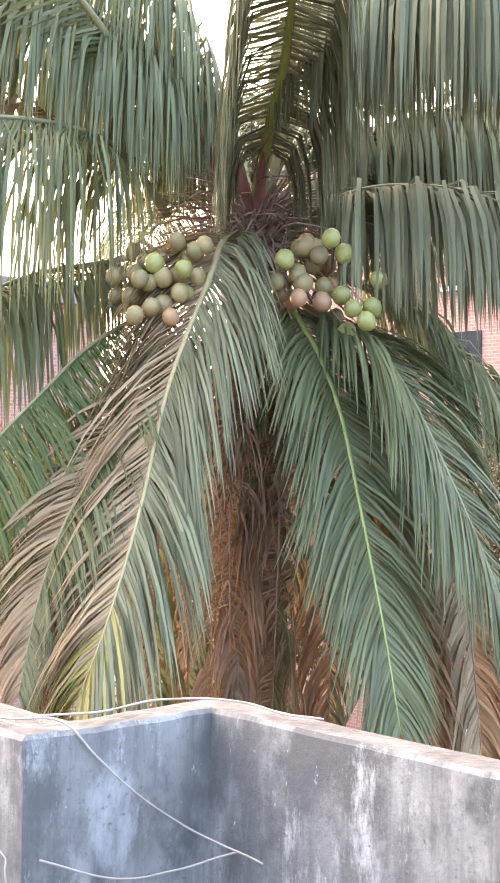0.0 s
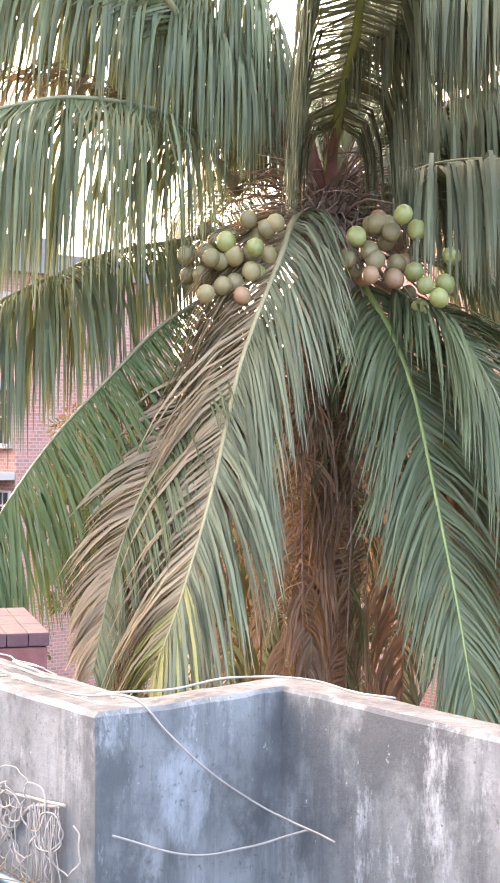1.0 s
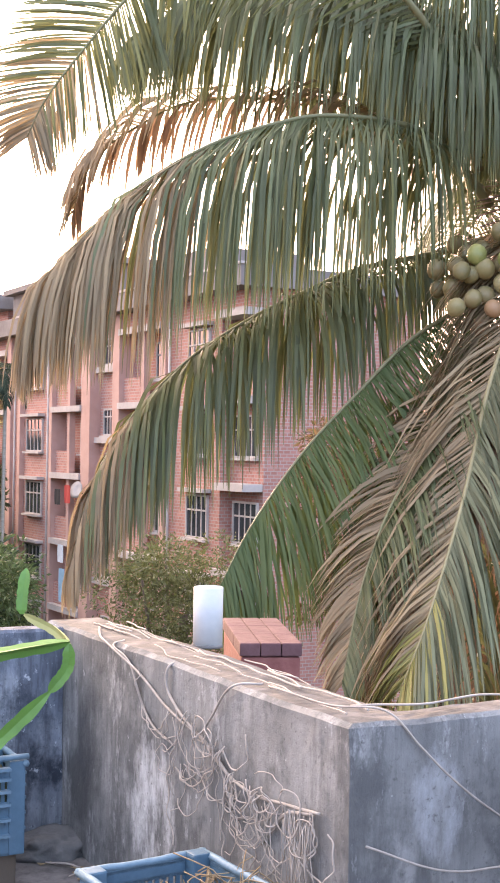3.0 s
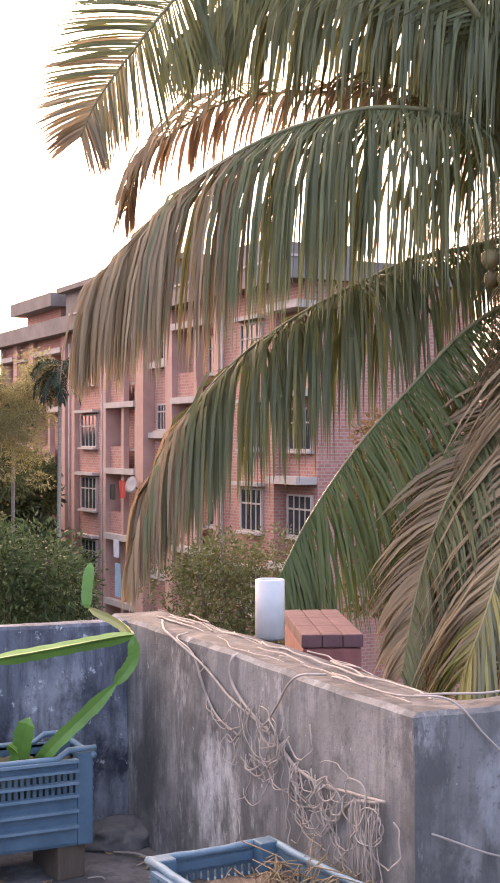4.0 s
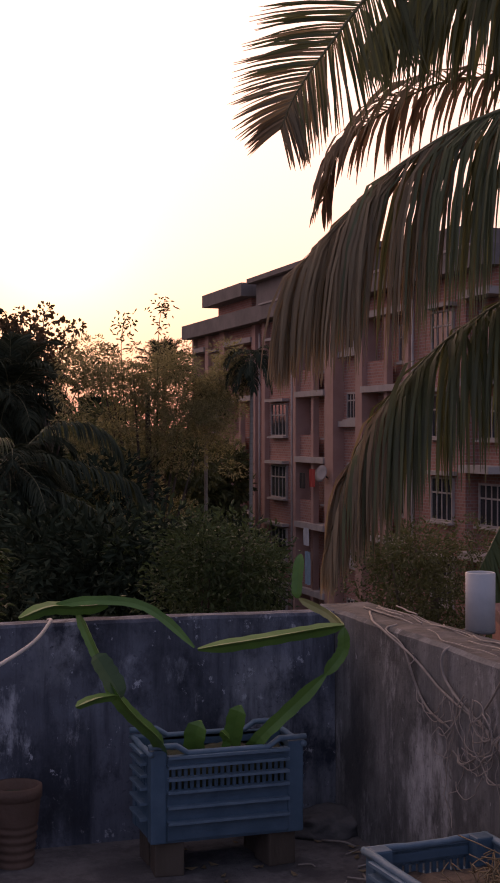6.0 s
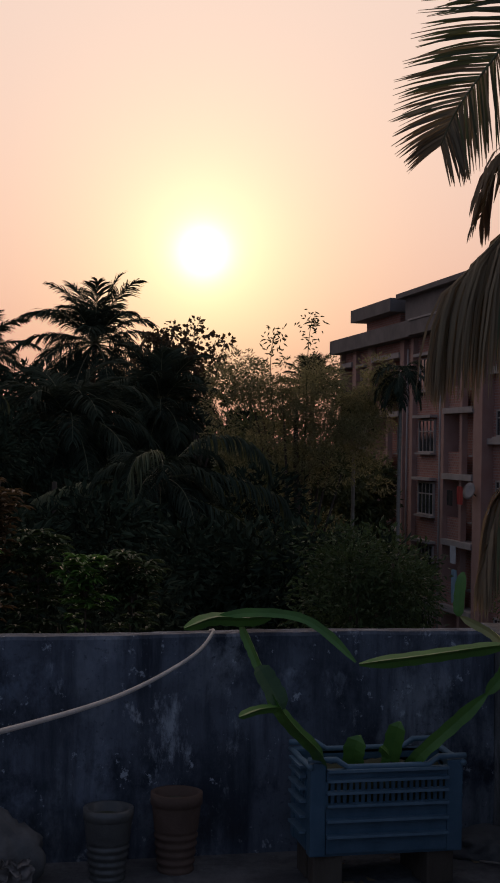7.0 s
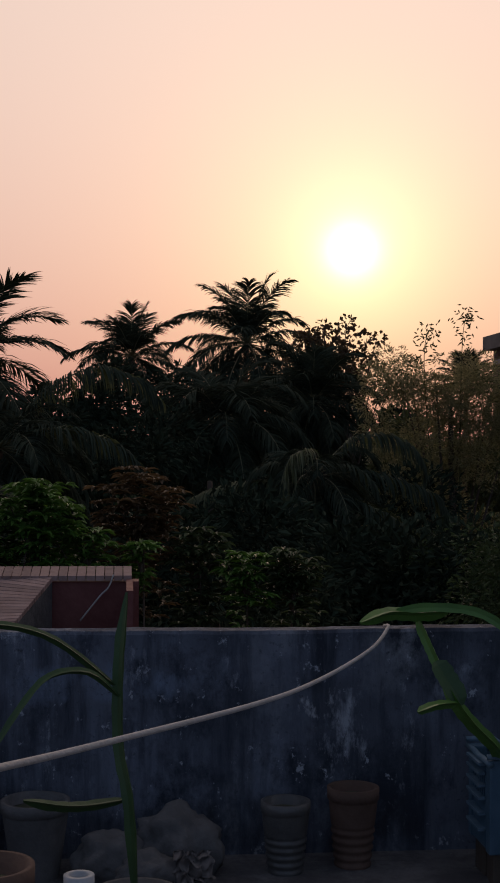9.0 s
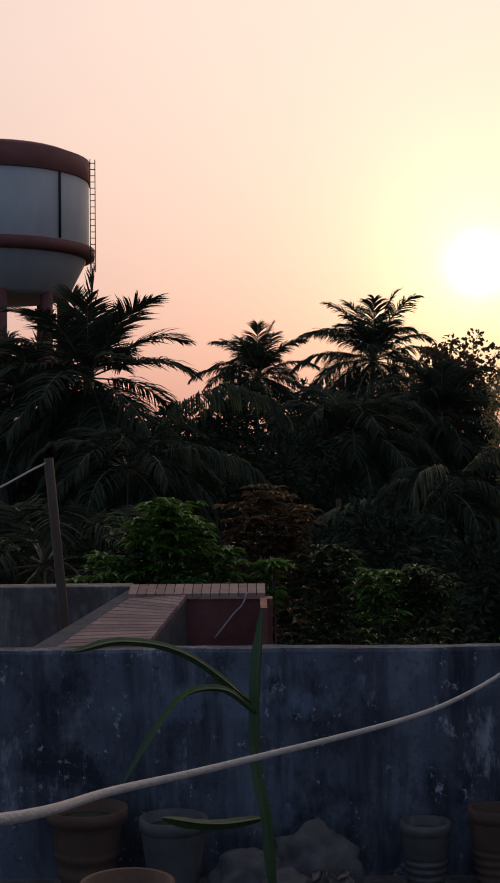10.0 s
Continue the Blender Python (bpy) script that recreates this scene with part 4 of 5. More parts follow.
# ---- water tower ----
TX, TY = -12.5, 65.6
tower = thing("water_tower", (TX, TY, -8.5), "white concrete water tank with red bands on a tall frame", "water tower")
tower.scale = (1, 1, 1.017)
tank = lathe("tank", [(2.9, 17.7), (3.4, 17.9), (4.35, 19.75), (4.42, 20.0), (4.42, 23.7), (0.1, 23.7)], M["tank_white"], tower, "white weathered concrete tank", 48)
lathe("ring_beam", [(4.35, 19.6), (4.68, 19.7), (4.7, 20.15), (4.45, 20.2)], M["tank_red"], tank, "red band round the tank", 48)
lathe("dome", [(4.46, 23.35), (4.5, 23.4), (4.5, 24.4), (3.6, 24.75), (2.0, 25.0), (0.1, 25.1)], M["tank_red"], tank, "red top band and roof", 48)
for k in range(8):
    a = 2 * math.pi * k / 8 + 0.2
    tube("column", [Vector((3.1 * math.cos(a), 3.1 * math.sin(a), z)) for z in (0, 8, 17.9)], 0.3, M["tank_red"], tower, "", 8)
    b2 = a + math.pi / 4
    for z in (4.5, 8.0, 11.5, 15.0):
        tube("brace", [Vector((3.1 * math.cos(q), 3.1 * math.sin(q), z)) for q in (a, b2)], 0.2, M["tank_red"], tower, "", 6)
tube("pipe", [Vector((3.42, -2.86, z)) for z in (20.25, 23.35)], 0.07, M["dark"], tank, "dark overflow pipe", 6)
ladder = box_part("ladder", (4.62, -1.1, 18.9), (4.66, -1.06, 24.3), M["dark"], tower, "thin steel ladder")
box_part("rail", (4.85, -1.0, 18.9), (4.89, -0.96, 24.3), M["dark"], ladder)
for k in range(18):
    box_part("rung", (4.62, -1.08, 19.0 + 0.3 * k), (4.88, -1.02, 19.03 + 0.3 * k), M["dark"], ladder)


# ---- trees ----
def leaf_cloud(name, blobs, count, size, mat, parent, rng, label="", slim=0.2):
    """Many small folded leaves in and on a set of ellipsoids."""
    verts, faces = [], []
    weights = [b[1] ** 2 for b in blobs]
    for _ in range(count):
        c, r, squash = rng.choices(blobs, weights)[0]
        d = Vector((rng.gauss(0, 1), rng.gauss(0, 1), rng.gauss(0, 1))).normalized()
        rad = r * rng.uniform(0.55, 1.08)
        p = Vector(c) + Vector((d.x, d.y, d.z * squash)) * rad
        a = (d + Vector((rng.gauss(0, 0.6), rng.gauss(0, 0.6), rng.gauss(-0.2, 0.5)))).normalized()
        b = a.cross(Vector((rng.gauss(0, 1), rng.gauss(0, 1), rng.gauss(0, 1)))).normalized()
        s = size * rng.uniform(0.6, 1.3)
        k = len(verts)
        up = a.cross(b) * s * 0.12
        verts += [p, p + a * s * 0.5 + b * s * slim + up, p + a * s, p + a * s * 0.5 - b * s * slim + up]
        faces.append((k, k + 1, k + 2, k + 3))
    return pydata(name, verts, faces, mat, parent, label, smooth=False)


def rosettes(name, tips, size, mat, parent, rng):
    """Long leaves that spring from twig tips and bend down."""
    verts, faces = [], []
    for p, out in tips:
        for j in range(rng.randint(7, 10)):
            a = rng.uniform(0, 6.283)
            d = (Vector((math.cos(a), math.sin(a), rng.uniform(-0.1, 0.5))) + out * 0.5).normalized()
            s = size * rng.uniform(0.65, 1.15)
            side = d.cross(Vector((0, 0, 1))).normalized() * s * rng.uniform(0.1, 0.15)
            q, base = p.copy(), len(verts)
            for i, w in enumerate((0.25, 1.0, 0.85, 0.05)):
                verts += [q + side * w, q + Vector((0, 0, -0.1 * s * w)), q - side * w]
                if i:
                    c = base + 3 * (i - 1)
                    faces += [(c, c + 1, c + 4, c + 3), (c + 1, c + 2, c + 5, c + 4)]
                q = q + d * s / 3
                d = (d + Vector((0, 0, -0.55))).normalized()
    return pydata(name, verts, faces, mat, parent)


def bush(name, at, blobs, count, size, mat, label, seed, category="bush", stout=1.0, slim=0.2, limbs=8):
    rng = random.Random(seed)
    t = thing(name, at, label, category)
    if stout:
        top = max(b[0][2] for b in blobs)
        tube("trunk", spline([(0, 0, 0), (0.15, 0.1, top * 0.4), (0, 0, top * 0.9)], 8), [(0.16 - 0.012 * i) * stout for i in range(9)], M["bark"], t, "", 7)
        for b in blobs[:limbs]:
            tube("limb", spline([(0.05, 0.05, top * 0.35), (b[0][0] * 0.5, b[0][1] * 0.5, b[0][2] * 0.75), b[0]], 6), [(0.07 - 0.009 * i) * stout for i in range(7)], M["bark"], t, "", 5)
    leaf_cloud("crown", blobs, count, size, M[mat], t, rng, slim=slim)
    return t


def far_palm(crown, flen, count, seed, lmax, high=82, low=-40, bend=0.1, hang=1.0, lean=0.3, trunk="trunk", radius=0.17, extra=(), label="distant coconut palm dark against the sunset"):
    """A palm whose fronds go from nearly upright in the heart to hanging at the skirt."""
    rng = random.Random(seed)
    t = thing("coconut_palm", (crown[0] - lean, crown[1], GZ), label, "palm tree", "distant palms")
    top = Vector((lean, 0, crown[2] - GZ))
    tube("trunk", spline([(0, 0, 0), (lean * 0.2, 0, top.z * 0.5), top], 10), [radius * (1.2 - 0.045 * i) for i in range(11)], M[trunk], t, "", 8)
    for k in range(count):
        u = (k + 0.5) / count
        az = 2.39996 * k + rng.uniform(-0.2, 0.2)
        el = radians(high + (low - high) * u + rng.uniform(-7, 7))
        h = Vector((math.cos(az), math.sin(az), 0))
        p, d, pts = top.copy(), (h * math.cos(el) + Vector((0, 0, math.sin(el)))).normalized(), [top.copy()]
        ln = flen * rng.uniform(0.82, 1.08) * (0.86 + 0.28 * min(1.0, u * 2))
        for i in range(6):
            d = (d + Vector((0, 0, -bend * (0.35 + 0.55 * i)))).normalized()
            p = p + d * ln / 6
            pts.append(p)
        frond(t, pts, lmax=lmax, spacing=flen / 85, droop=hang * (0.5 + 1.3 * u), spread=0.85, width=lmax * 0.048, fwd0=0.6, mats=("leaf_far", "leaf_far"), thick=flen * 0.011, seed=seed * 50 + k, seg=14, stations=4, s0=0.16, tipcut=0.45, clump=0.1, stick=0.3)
    for k, way in enumerate(extra):
        # lighter olive leaflets on one side paint the light these fronds catch
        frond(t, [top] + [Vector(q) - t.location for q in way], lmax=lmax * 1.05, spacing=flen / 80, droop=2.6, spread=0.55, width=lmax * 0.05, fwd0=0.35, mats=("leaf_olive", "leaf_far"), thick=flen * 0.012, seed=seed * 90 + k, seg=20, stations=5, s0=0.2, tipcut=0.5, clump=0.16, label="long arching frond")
    return t


GZ = -8.5
far_palm((5.46, 60.29, 5.95), 3.6, 34, 11, 1.2, high=80, low=-50, bend=0.1, hang=1.0)
far_palm((0.28, 73.5, 6.1), 3.4, 34, 12, 1.15, high=80, low=-40, bend=0.09, hang=0.9)
far_palm((-3.95, 31.4, 3.45), 2.7, 30, 23, 1.0, high=84, low=-65, bend=0.08, hang=0.5)
far_palm((-5.6, 33.0, 2.6), 2.6, 34, 19, 0.9, low=-50)
far_palm((-2.7, 28.0, 1.3), 2.4, 30, 16, 0.75, high=60, low=-50, bend=0.16, extra=[
    [(-1.9, 27.9, 2.35), (-0.84, 27.7, 2.95), (0.1, 27.7, 2.8), (0.65, 27.7, 2.35)],
    [(-1.7, 27.0, 1.7), (-0.85, 26.8, 1.62), (-0.2, 26.7, 1.35), (0.3, 26.7, 0.95)]])
far_palm((5.55, 39.3, 2.6), 2.2, 36, 24, 0.85, high=86, low=-60, bend=0.12, hang=0.9)
far_palm((2.6, 36.0, 2.0), 2.6, 36, 17, 0.9, high=70, low=-50, bend=0.16)
far_palm((4.2, 29.4, 0.7), 1.9, 26, 25, 0.7, high=50, low=-60, bend=0.2, hang=1.6, radius=0.14, extra=[
    [(4.0, 28.8, 1.25), (3.55, 28.4, 1.15), (3.3, 28.2, 0.6), (3.22, 28.1, -0.1)],
    [(4.9, 29.2, 1.45), (5.7, 29.0, 1.6), (6.35, 28.9, 1.3), (6.6, 28.9, 0.7)],
    [(5.1, 29.0, 0.8), (6.1, 28.9, 0.6), (6.8, 28.8, 0.25), (7.15, 28.8, -0.35)],
    [(5.0, 28.7, 0.2), (5.8, 28.2, -0.2), (6.3, 28.0, -0.8), (6.5, 27.9, -1.4)],
    [(3.3, 29.4, 0.6), (2.4, 29.5, 0.5), (1.7, 29.6, 0.3), (1.25, 29.6, -0.05)]], label="young coconut palm with long hanging fronds in the thicket")
far_palm((-2.4, 14.6, 0.3), 1.9, 24, 15, 0.6, high=60, low=-45, bend=0.18, lean=0.1, radius=0.12)
far_palm((11.26, 43.2, 3.45), 1.15, 26, 27, 0.45, high=86, low=-10, bend=0.06, hang=0.5, lean=0.1, radius=0.1, label="small stiff-leaved palm above the thicket")
far_palm((11.3, 33.9, 3.45), 0.95, 16, 18, 0.36, high=60, low=-50, bend=0.24, lean=0.05, trunk="areca_trunk", radius=0.06, label="slim palm with a pale straight trunk before the building")
far_palm((10.7, 36.2, 2.85), 1.0, 16, 28, 0.36, high=60, low=-50, bend=0.24, lean=0.05, trunk="areca_trunk", radius=0.06, label="slim palm with a pale straight trunk before the building")

rng = random.Random(3)
dome = []
while len(dome) < 70:
    q = Vector((rng.uniform(-1, 1), rng.uniform(-1, 1), rng.uniform(-0.4, 1)))
    if 0.35 < q.length < 1:
        dome.append(((q.x * 2.15 + 0.1, q.y * 1.2, 12.75 + q.z * 2.35), rng.uniform(0.2, 0.42), 0.8))
bush("tree", (8.4, 53.0, GZ), dome, 2600, 0.2, "bush_brown", "open rounded tree with sparse brown leaves", 21, "tree", slim=0.36, limbs=46)
# pale golden leaf colour stands in for sunlit haze on this tree
bush("tree", (8.6, 34.7, GZ), [((rng.uniform(-2.1, 2.4), rng.uniform(-0.8, 0.8), 12.3 - rng.uniform(0, 0.9) - abs(rng.gauss(0, 2.0))), rng.uniform(0.2, 0.6), 0.7) for _ in range(150)], 40000, 0.11, "bush_feather", "feathery tree with fine leaves paled by painted backlight", 22, "tree", slim=0.13, limbs=9)
for k, (x, y, top, w, n) in enumerate([(2.0, 32, 10.6, 2.6, 34), (-2.5, 33, 10.3, 2.4, 34), (6.3, 33, 10.2, 1.6, 30), (8.6, 32, 7.2, 1.4, 24), (-6.5, 36, 11.0, 2.6, 30), (0.5, 24, 8.8, 2.2, 30), (11.2, 44, 11.2, 1.8, 30), (3.5, 42, 12.1, 3.0, 36), (16, 62, 11.0, 3.2, 24), (12, 75, 12.0, 4, 24), (-6, 60, 13.0, 5, 50), (-14, 50, 11.4, 4, 24), (4, 70, 14.2, 5.5, 70), (-3.5, 26, 8.9, 2.0, 26), (5.2, 22, 8.3, 1.6, 24), (-20, 70, 12.0, 6, 26), (20, 90, 12.4, 6, 26)]):
    rng = random.Random(100 + k)
    # olive on two trees: the warm light on their foliage, put in leaf colour
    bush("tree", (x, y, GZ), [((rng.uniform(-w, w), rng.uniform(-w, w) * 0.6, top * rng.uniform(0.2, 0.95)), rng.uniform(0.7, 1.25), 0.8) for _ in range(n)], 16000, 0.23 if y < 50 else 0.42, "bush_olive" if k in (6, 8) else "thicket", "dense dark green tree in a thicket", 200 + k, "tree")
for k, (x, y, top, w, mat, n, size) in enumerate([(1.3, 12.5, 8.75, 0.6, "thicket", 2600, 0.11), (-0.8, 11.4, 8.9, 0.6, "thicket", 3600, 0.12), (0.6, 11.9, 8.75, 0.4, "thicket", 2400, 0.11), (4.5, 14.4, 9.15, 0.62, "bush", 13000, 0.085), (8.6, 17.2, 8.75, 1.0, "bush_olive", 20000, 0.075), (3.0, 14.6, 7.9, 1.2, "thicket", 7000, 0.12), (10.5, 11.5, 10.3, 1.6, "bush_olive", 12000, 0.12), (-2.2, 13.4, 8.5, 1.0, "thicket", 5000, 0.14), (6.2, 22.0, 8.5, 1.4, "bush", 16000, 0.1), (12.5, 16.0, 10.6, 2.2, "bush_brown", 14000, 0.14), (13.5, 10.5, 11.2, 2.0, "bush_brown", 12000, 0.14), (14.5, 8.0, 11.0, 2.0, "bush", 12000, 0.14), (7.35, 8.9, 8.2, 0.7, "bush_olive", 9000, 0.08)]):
    rng = random.Random(300 + k)
    bush("bush", (x, y, GZ), [((rng.uniform(-w, w), rng.uniform(-w, w), top * rng.uniform(0.72, 0.96)), rng.uniform(0.3, 0.55), 0.8) for _ in range(22 if n < 10000 else 60)], n, size, mat, "leafy bush behind the parapet", 400 + k)

for k, (x, y, z, w, n, mat) in enumerate([(-0.78, 10.7, 9.36, 0.3, 230, "bush_bright"), (-1.28, 10.7, 8.99, 0.24, 90, "bush_bright"), (-0.36, 10.75, 9.12, 0.15, 40, "bush_bright"), (0.1, 10.8, 9.02, 0.12, 24, "bush_bright"), (0.05, 11.6, 9.4, 0.36, 200, "bush_brown"), (1.0, 11.2, 8.86, 0.17, 50, "bush_bright"), (1.4, 11.3, 8.84, 0.22, 90, "bush"), (0.6, 11.5, 9.0, 0.25, 90, "bush"), (-1.0, 11.1, 9.1, 0.45, 200, "bush")]):
    # shrubs whose drooping leaf rosettes stand up behind the wall
    rng = random.Random(350 + k)
    shrub = thing("shrub", (x, y, GZ), "leafy shrub with rosettes of drooping leaves" if mat != "bush_brown" else "shrub with dry brown leaves", "shrub")
    tips = []
    while len(tips) < n:
        q = Vector((rng.uniform(-1, 1), rng.uniform(-1, 1), rng.uniform(-1, 1)))
        if q.length < 1 + 0.25 * noise.noise(q * 3 + Vector((k, 0, 0))):
            fall = rng.uniform(0, 2.2) * w if rng.random() < 0.55 else 0.0
            tips.append((Vector((q.x * w * 1.15, q.y * w, z + q.z * w * 0.9 - fall)), Vector((q.x * 0.6, q.y * 0.6, 0.8))))
    tube("trunk", spline([(0, 0, 0), (0.05, 0.05, z * 0.5), (0, 0, z)], 8), [0.035 - 0.0035 * i for i in range(9)], M["bark"], shrub, "", 6)
    for p, _ in tips[:10]:
        tube("limb", spline([(0, 0, z - w * 1.6), (p.x * 0.4, p.y * 0.4, z - w * 0.6), p], 5), [0.011, 0.01, 0.009, 0.007, 0.006, 0.004], M["bark"], shrub, "", 4)
    rosettes("crown", tips, 0.15, M[mat], shrub, rng)

# slim bamboo sprays above the thicket
bamboo = thing("bamboo", (8.4, 34.5, GZ), "slim bamboo sprays with small leaves", "bamboo")
rng = random.Random(31)
for x0, top in ((-0.36, 13.15), (0.66, 13.6), (-0.9, 12.3), (1.2, 12.1), (-1.5, 11.9)):
    pts = spline([(x0 * 0.3, 0, 0), (x0 * 0.6, 0, 7), (x0 - 0.2, 0, top - 1.2), (x0, 0, top)], 24)
    culm = tube("culm", pts, [0.026 - 0.0009 * i for i in range(25)], M["bush_olive"], bamboo, "", 5)
    v, f = [], []
    for _ in range(75):
        u = rng.uniform(0.7, 1.0) * 24
        i = min(int(u), 23)
        p = pts[i].lerp(pts[i + 1], u - i) + Vector((rng.gauss(0, 0.18), rng.gauss(0, 0.15), rng.gauss(-0.05, 0.12)))
        d = Vector((rng.gauss(0, 1), rng.gauss(0, 0.5), rng.uniform(-1, 0.2))).normalized() * rng.uniform(0.1, 0.2)
        w = d.cross(Vector((0, 1, 0.2))).normalized() * 0.022
        n = len(v)
        v += [p, p + d * 0.4 + w, p + d, p + d * 0.4 - w]
        f.append((n, n + 1, n + 2, n + 3))
    tagged(pydata("leaf_spray", v, f, M["bush_olive"], culm, "", smooth=False), kind="stuff")

# the far woods that close the horizon
rng = random.Random(8)
blobs = []
for k in range(170):
    az, dist = radians(-50 + 130 * k / 170), rng.uniform(95, 150)
    blobs.append(((math.sin(az) * dist, math.cos(az) * dist, GZ + rng.uniform(3, 9)), rng.uniform(3.5, 6.0), 0.9))
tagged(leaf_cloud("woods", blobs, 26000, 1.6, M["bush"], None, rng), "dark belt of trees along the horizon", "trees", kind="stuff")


# ---- things on the terrace ----
string = thing("loose_string", (-0.1, 4.99, 0.9), "pale frayed string hanging on the hood", "string")
tube("string", spline([(0.0, 0.0, 0.03), (-0.02, 0, -0.02), (-0.05, 0, -0.05), (-0.09, 0, -0.1), (-0.13, 0, -0.15)], 16), 0.004, M["rope"], string, "", 4)


def crate(at, turn, size, label, dip=0.026):
    """A plastic harvest crate: dipping rim, ribs, slotted walls."""
    w, d, h = size
    t = thing("plastic_crate", at, label, "crate", "crates on the roof")
    t.rotation_euler = (0, 0, radians(turn))
    wall = 0.008
    box_part("base", (-w / 2 + 0.012, -d / 2 + 0.012, 0), (w / 2 - 0.012, d / 2 - 0.012, 0.012), M["plastic"], t)
    for sx in (-1, 1):
        for sy in (-1, 1):
            x0, x1 = sorted((sx * (w / 2 - 0.055), sx * w / 2))
            y0, y1 = sorted((sy * (d / 2 - 0.05), sy * d / 2))
            box_part("corner_post", (x0, y0, 0.002), (x1, y1, h - 0.01), M["plastic"], t, bevel=0.006)
    for along, across, axis in ((w, d, 0), (d, w, 1)):
        for sgn in (-1, 1):
            half = along / 2 - 0.056
            out = sgn * (across / 2 - wall / 2)

            def put(a0, a1, z0, z1, thick=wall, shift=0.0, name="side_panel"):
                c = out + sgn * shift
                lo, hi = [a0, c - thick / 2, z0], [a1, c + thick / 2, z1]
                if axis:
                    lo[0], lo[1], hi[0], hi[1] = lo[1], lo[0], hi[1], hi[0]
                box_part(name, lo, hi, M["plastic_worn" if name == "rib" else "plastic"], t)

            put(-half, half, 0.012, 0.07)
            for z in (0.066, 0.118, 0.168, 0.21, 0.25, 0.282):
                put(-half, half, z, z + 0.009, 0.03, 0.011, "rib")
            put(-half, half, 0.07, 0.165, 0.005, -0.002, "lower_panel")
            put(-half, half, 0.25, h - 0.03)
            n = int(2 * half / 0.02)
            for k in range(n + 1):
                a = -half + 2 * half * k / n
                put(a - 0.006, a + 0.006, 0.165, 0.25, 0.006, 0.0, "slat")
            lift = dip if not axis else 0.003
            prof = [(-along / 2 - 0.008, lift), (-half + 0.03, lift), (-half + 0.07, 0.0), (half - 0.07, 0.0), (half - 0.03, lift), (along / 2 + 0.008, lift)]
            pts = [Vector((a, sgn * across / 2, h - 0.024 + z)) if not axis else Vector((sgn * across / 2, a, h - 0.024 + z)) for a, z in prof]
            tube("rim", pts, 0.011, M["plastic_worn"], t, "pale worn rim", 6)
    return t


crate((1.39, 4.075, 0.115), 0, (0.53, 0.27, 0.32), "blue-grey plastic crate with cactus stems, on bricks")
crate((1.64, 2.66, 0.08), 4, (0.36, 0.52, 0.32), "blue-grey plastic crate with dry soil and roots", 0.003)


def soil(name, at, sx, sy, label, mat="ground"):
    bm = bmesh.new()
    bmesh.ops.create_grid(bm, x_segments=16, y_segments=16, size=0.5)
    for v in bm.verts:
        e = 1 - max(abs(v.co.x), abs(v.co.y)) * 1.6
        v.co = Vector((v.co.x * sx, v.co.y * sy, 0.05 * max(0, e) + 0.02 * noise.noise(v.co * 9)))
    r = bmesh.ops.extrude_face_region(bm, geom=bm.faces[:])
    for v in r["geom"]:
        if isinstance(v, bmesh.types.BMVert):
            v.co.z -= 0.22
    ob = part(name, bm, M[mat])
    ob.location = at
    return tagged(ob, label, "soil")


soil("soil", (1.39, 4.075, 0.35), 0.49, 0.23, "dark soil filling the crate")
soil("soil", (1.64, 2.66, 0.30), 0.32, 0.48, "dry brown soil heaped in the crate", "soil")
rng = random.Random(61)
roots = thing("dry_roots", (1.66, 2.6, 0.33), "tangle of dry straw and roots in the crate", "roots")
for k in range(70):
    a = Vector((rng.gauss(0.03, 0.05), rng.gauss(-0.02, 0.07), 0))
    b = a + Vector((rng.gauss(0, 0.05), rng.gauss(0, 0.05), rng.uniform(0.02, 0.1)))
    c = b + Vector((rng.gauss(0, 0.06), rng.gauss(0, 0.06), rng.uniform(-0.05, 0.03)))
    tube("root", spline([a, b, c], 5), 0.0017, M["leaf_tan"], roots, "", 4)
for x in (1.2, 1.58):
    for y in (4.02, 4.15):
        b = box_part("brick", (-0.05, -0.055, 0), (0.05, 0.055, 0.115), M["bark"], None, "", 0.006)
        b.location = (x, y, 0)
        b.rotation_euler = (0, 0, rng.uniform(-0.2, 0.2))
        tagged(b, "old red brick under the crate", "brick", "bricks under the crate")


def stem(parent, points, r, n=14, mat="cactus"):
    """A three-winged climbing cactus stem with a wavy edge."""
    pts = spline(points, n)
    verts, faces, sides = [], [], 6
    side = None
    for i, p in enumerate(pts):
        t = (pts[min(i + 1, n)] - pts[max(i - 1, 0)]).normalized()
        if side is None:
            side = t.cross(Vector((0.1, 1, 0.2))).normalized()
        side = (side - t * side.dot(t)).normalized()
        up = t.cross(side)
        u = i / n
        end = min(1.0, 0.35 + 5 * u, 0.25 + 5 * (1 - u))
        for k in range(sides):
            a = 2 * math.pi * k / sides
            rr = 0.8 * r * end * ((1.0 + 0.12 * (i % 2)) if k % 2 == 0 else 0.3)
            verts.append(p + side * (math.cos(a) * rr) + up * (math.sin(a) * rr))
    for i in range(n):
        for k in range(sides):
            k2 = (k + 1) % sides
            faces.append((i * sides + k, i * sides + k2, (i + 1) * sides + k2, (i + 1) * sides + k))
    faces.append(tuple(range(sides))[::-1])
    faces.append(tuple(range(n * sides, (n + 1) * sides)))
    return pydata("stem", verts, faces, M[mat], parent, "", smooth=False)


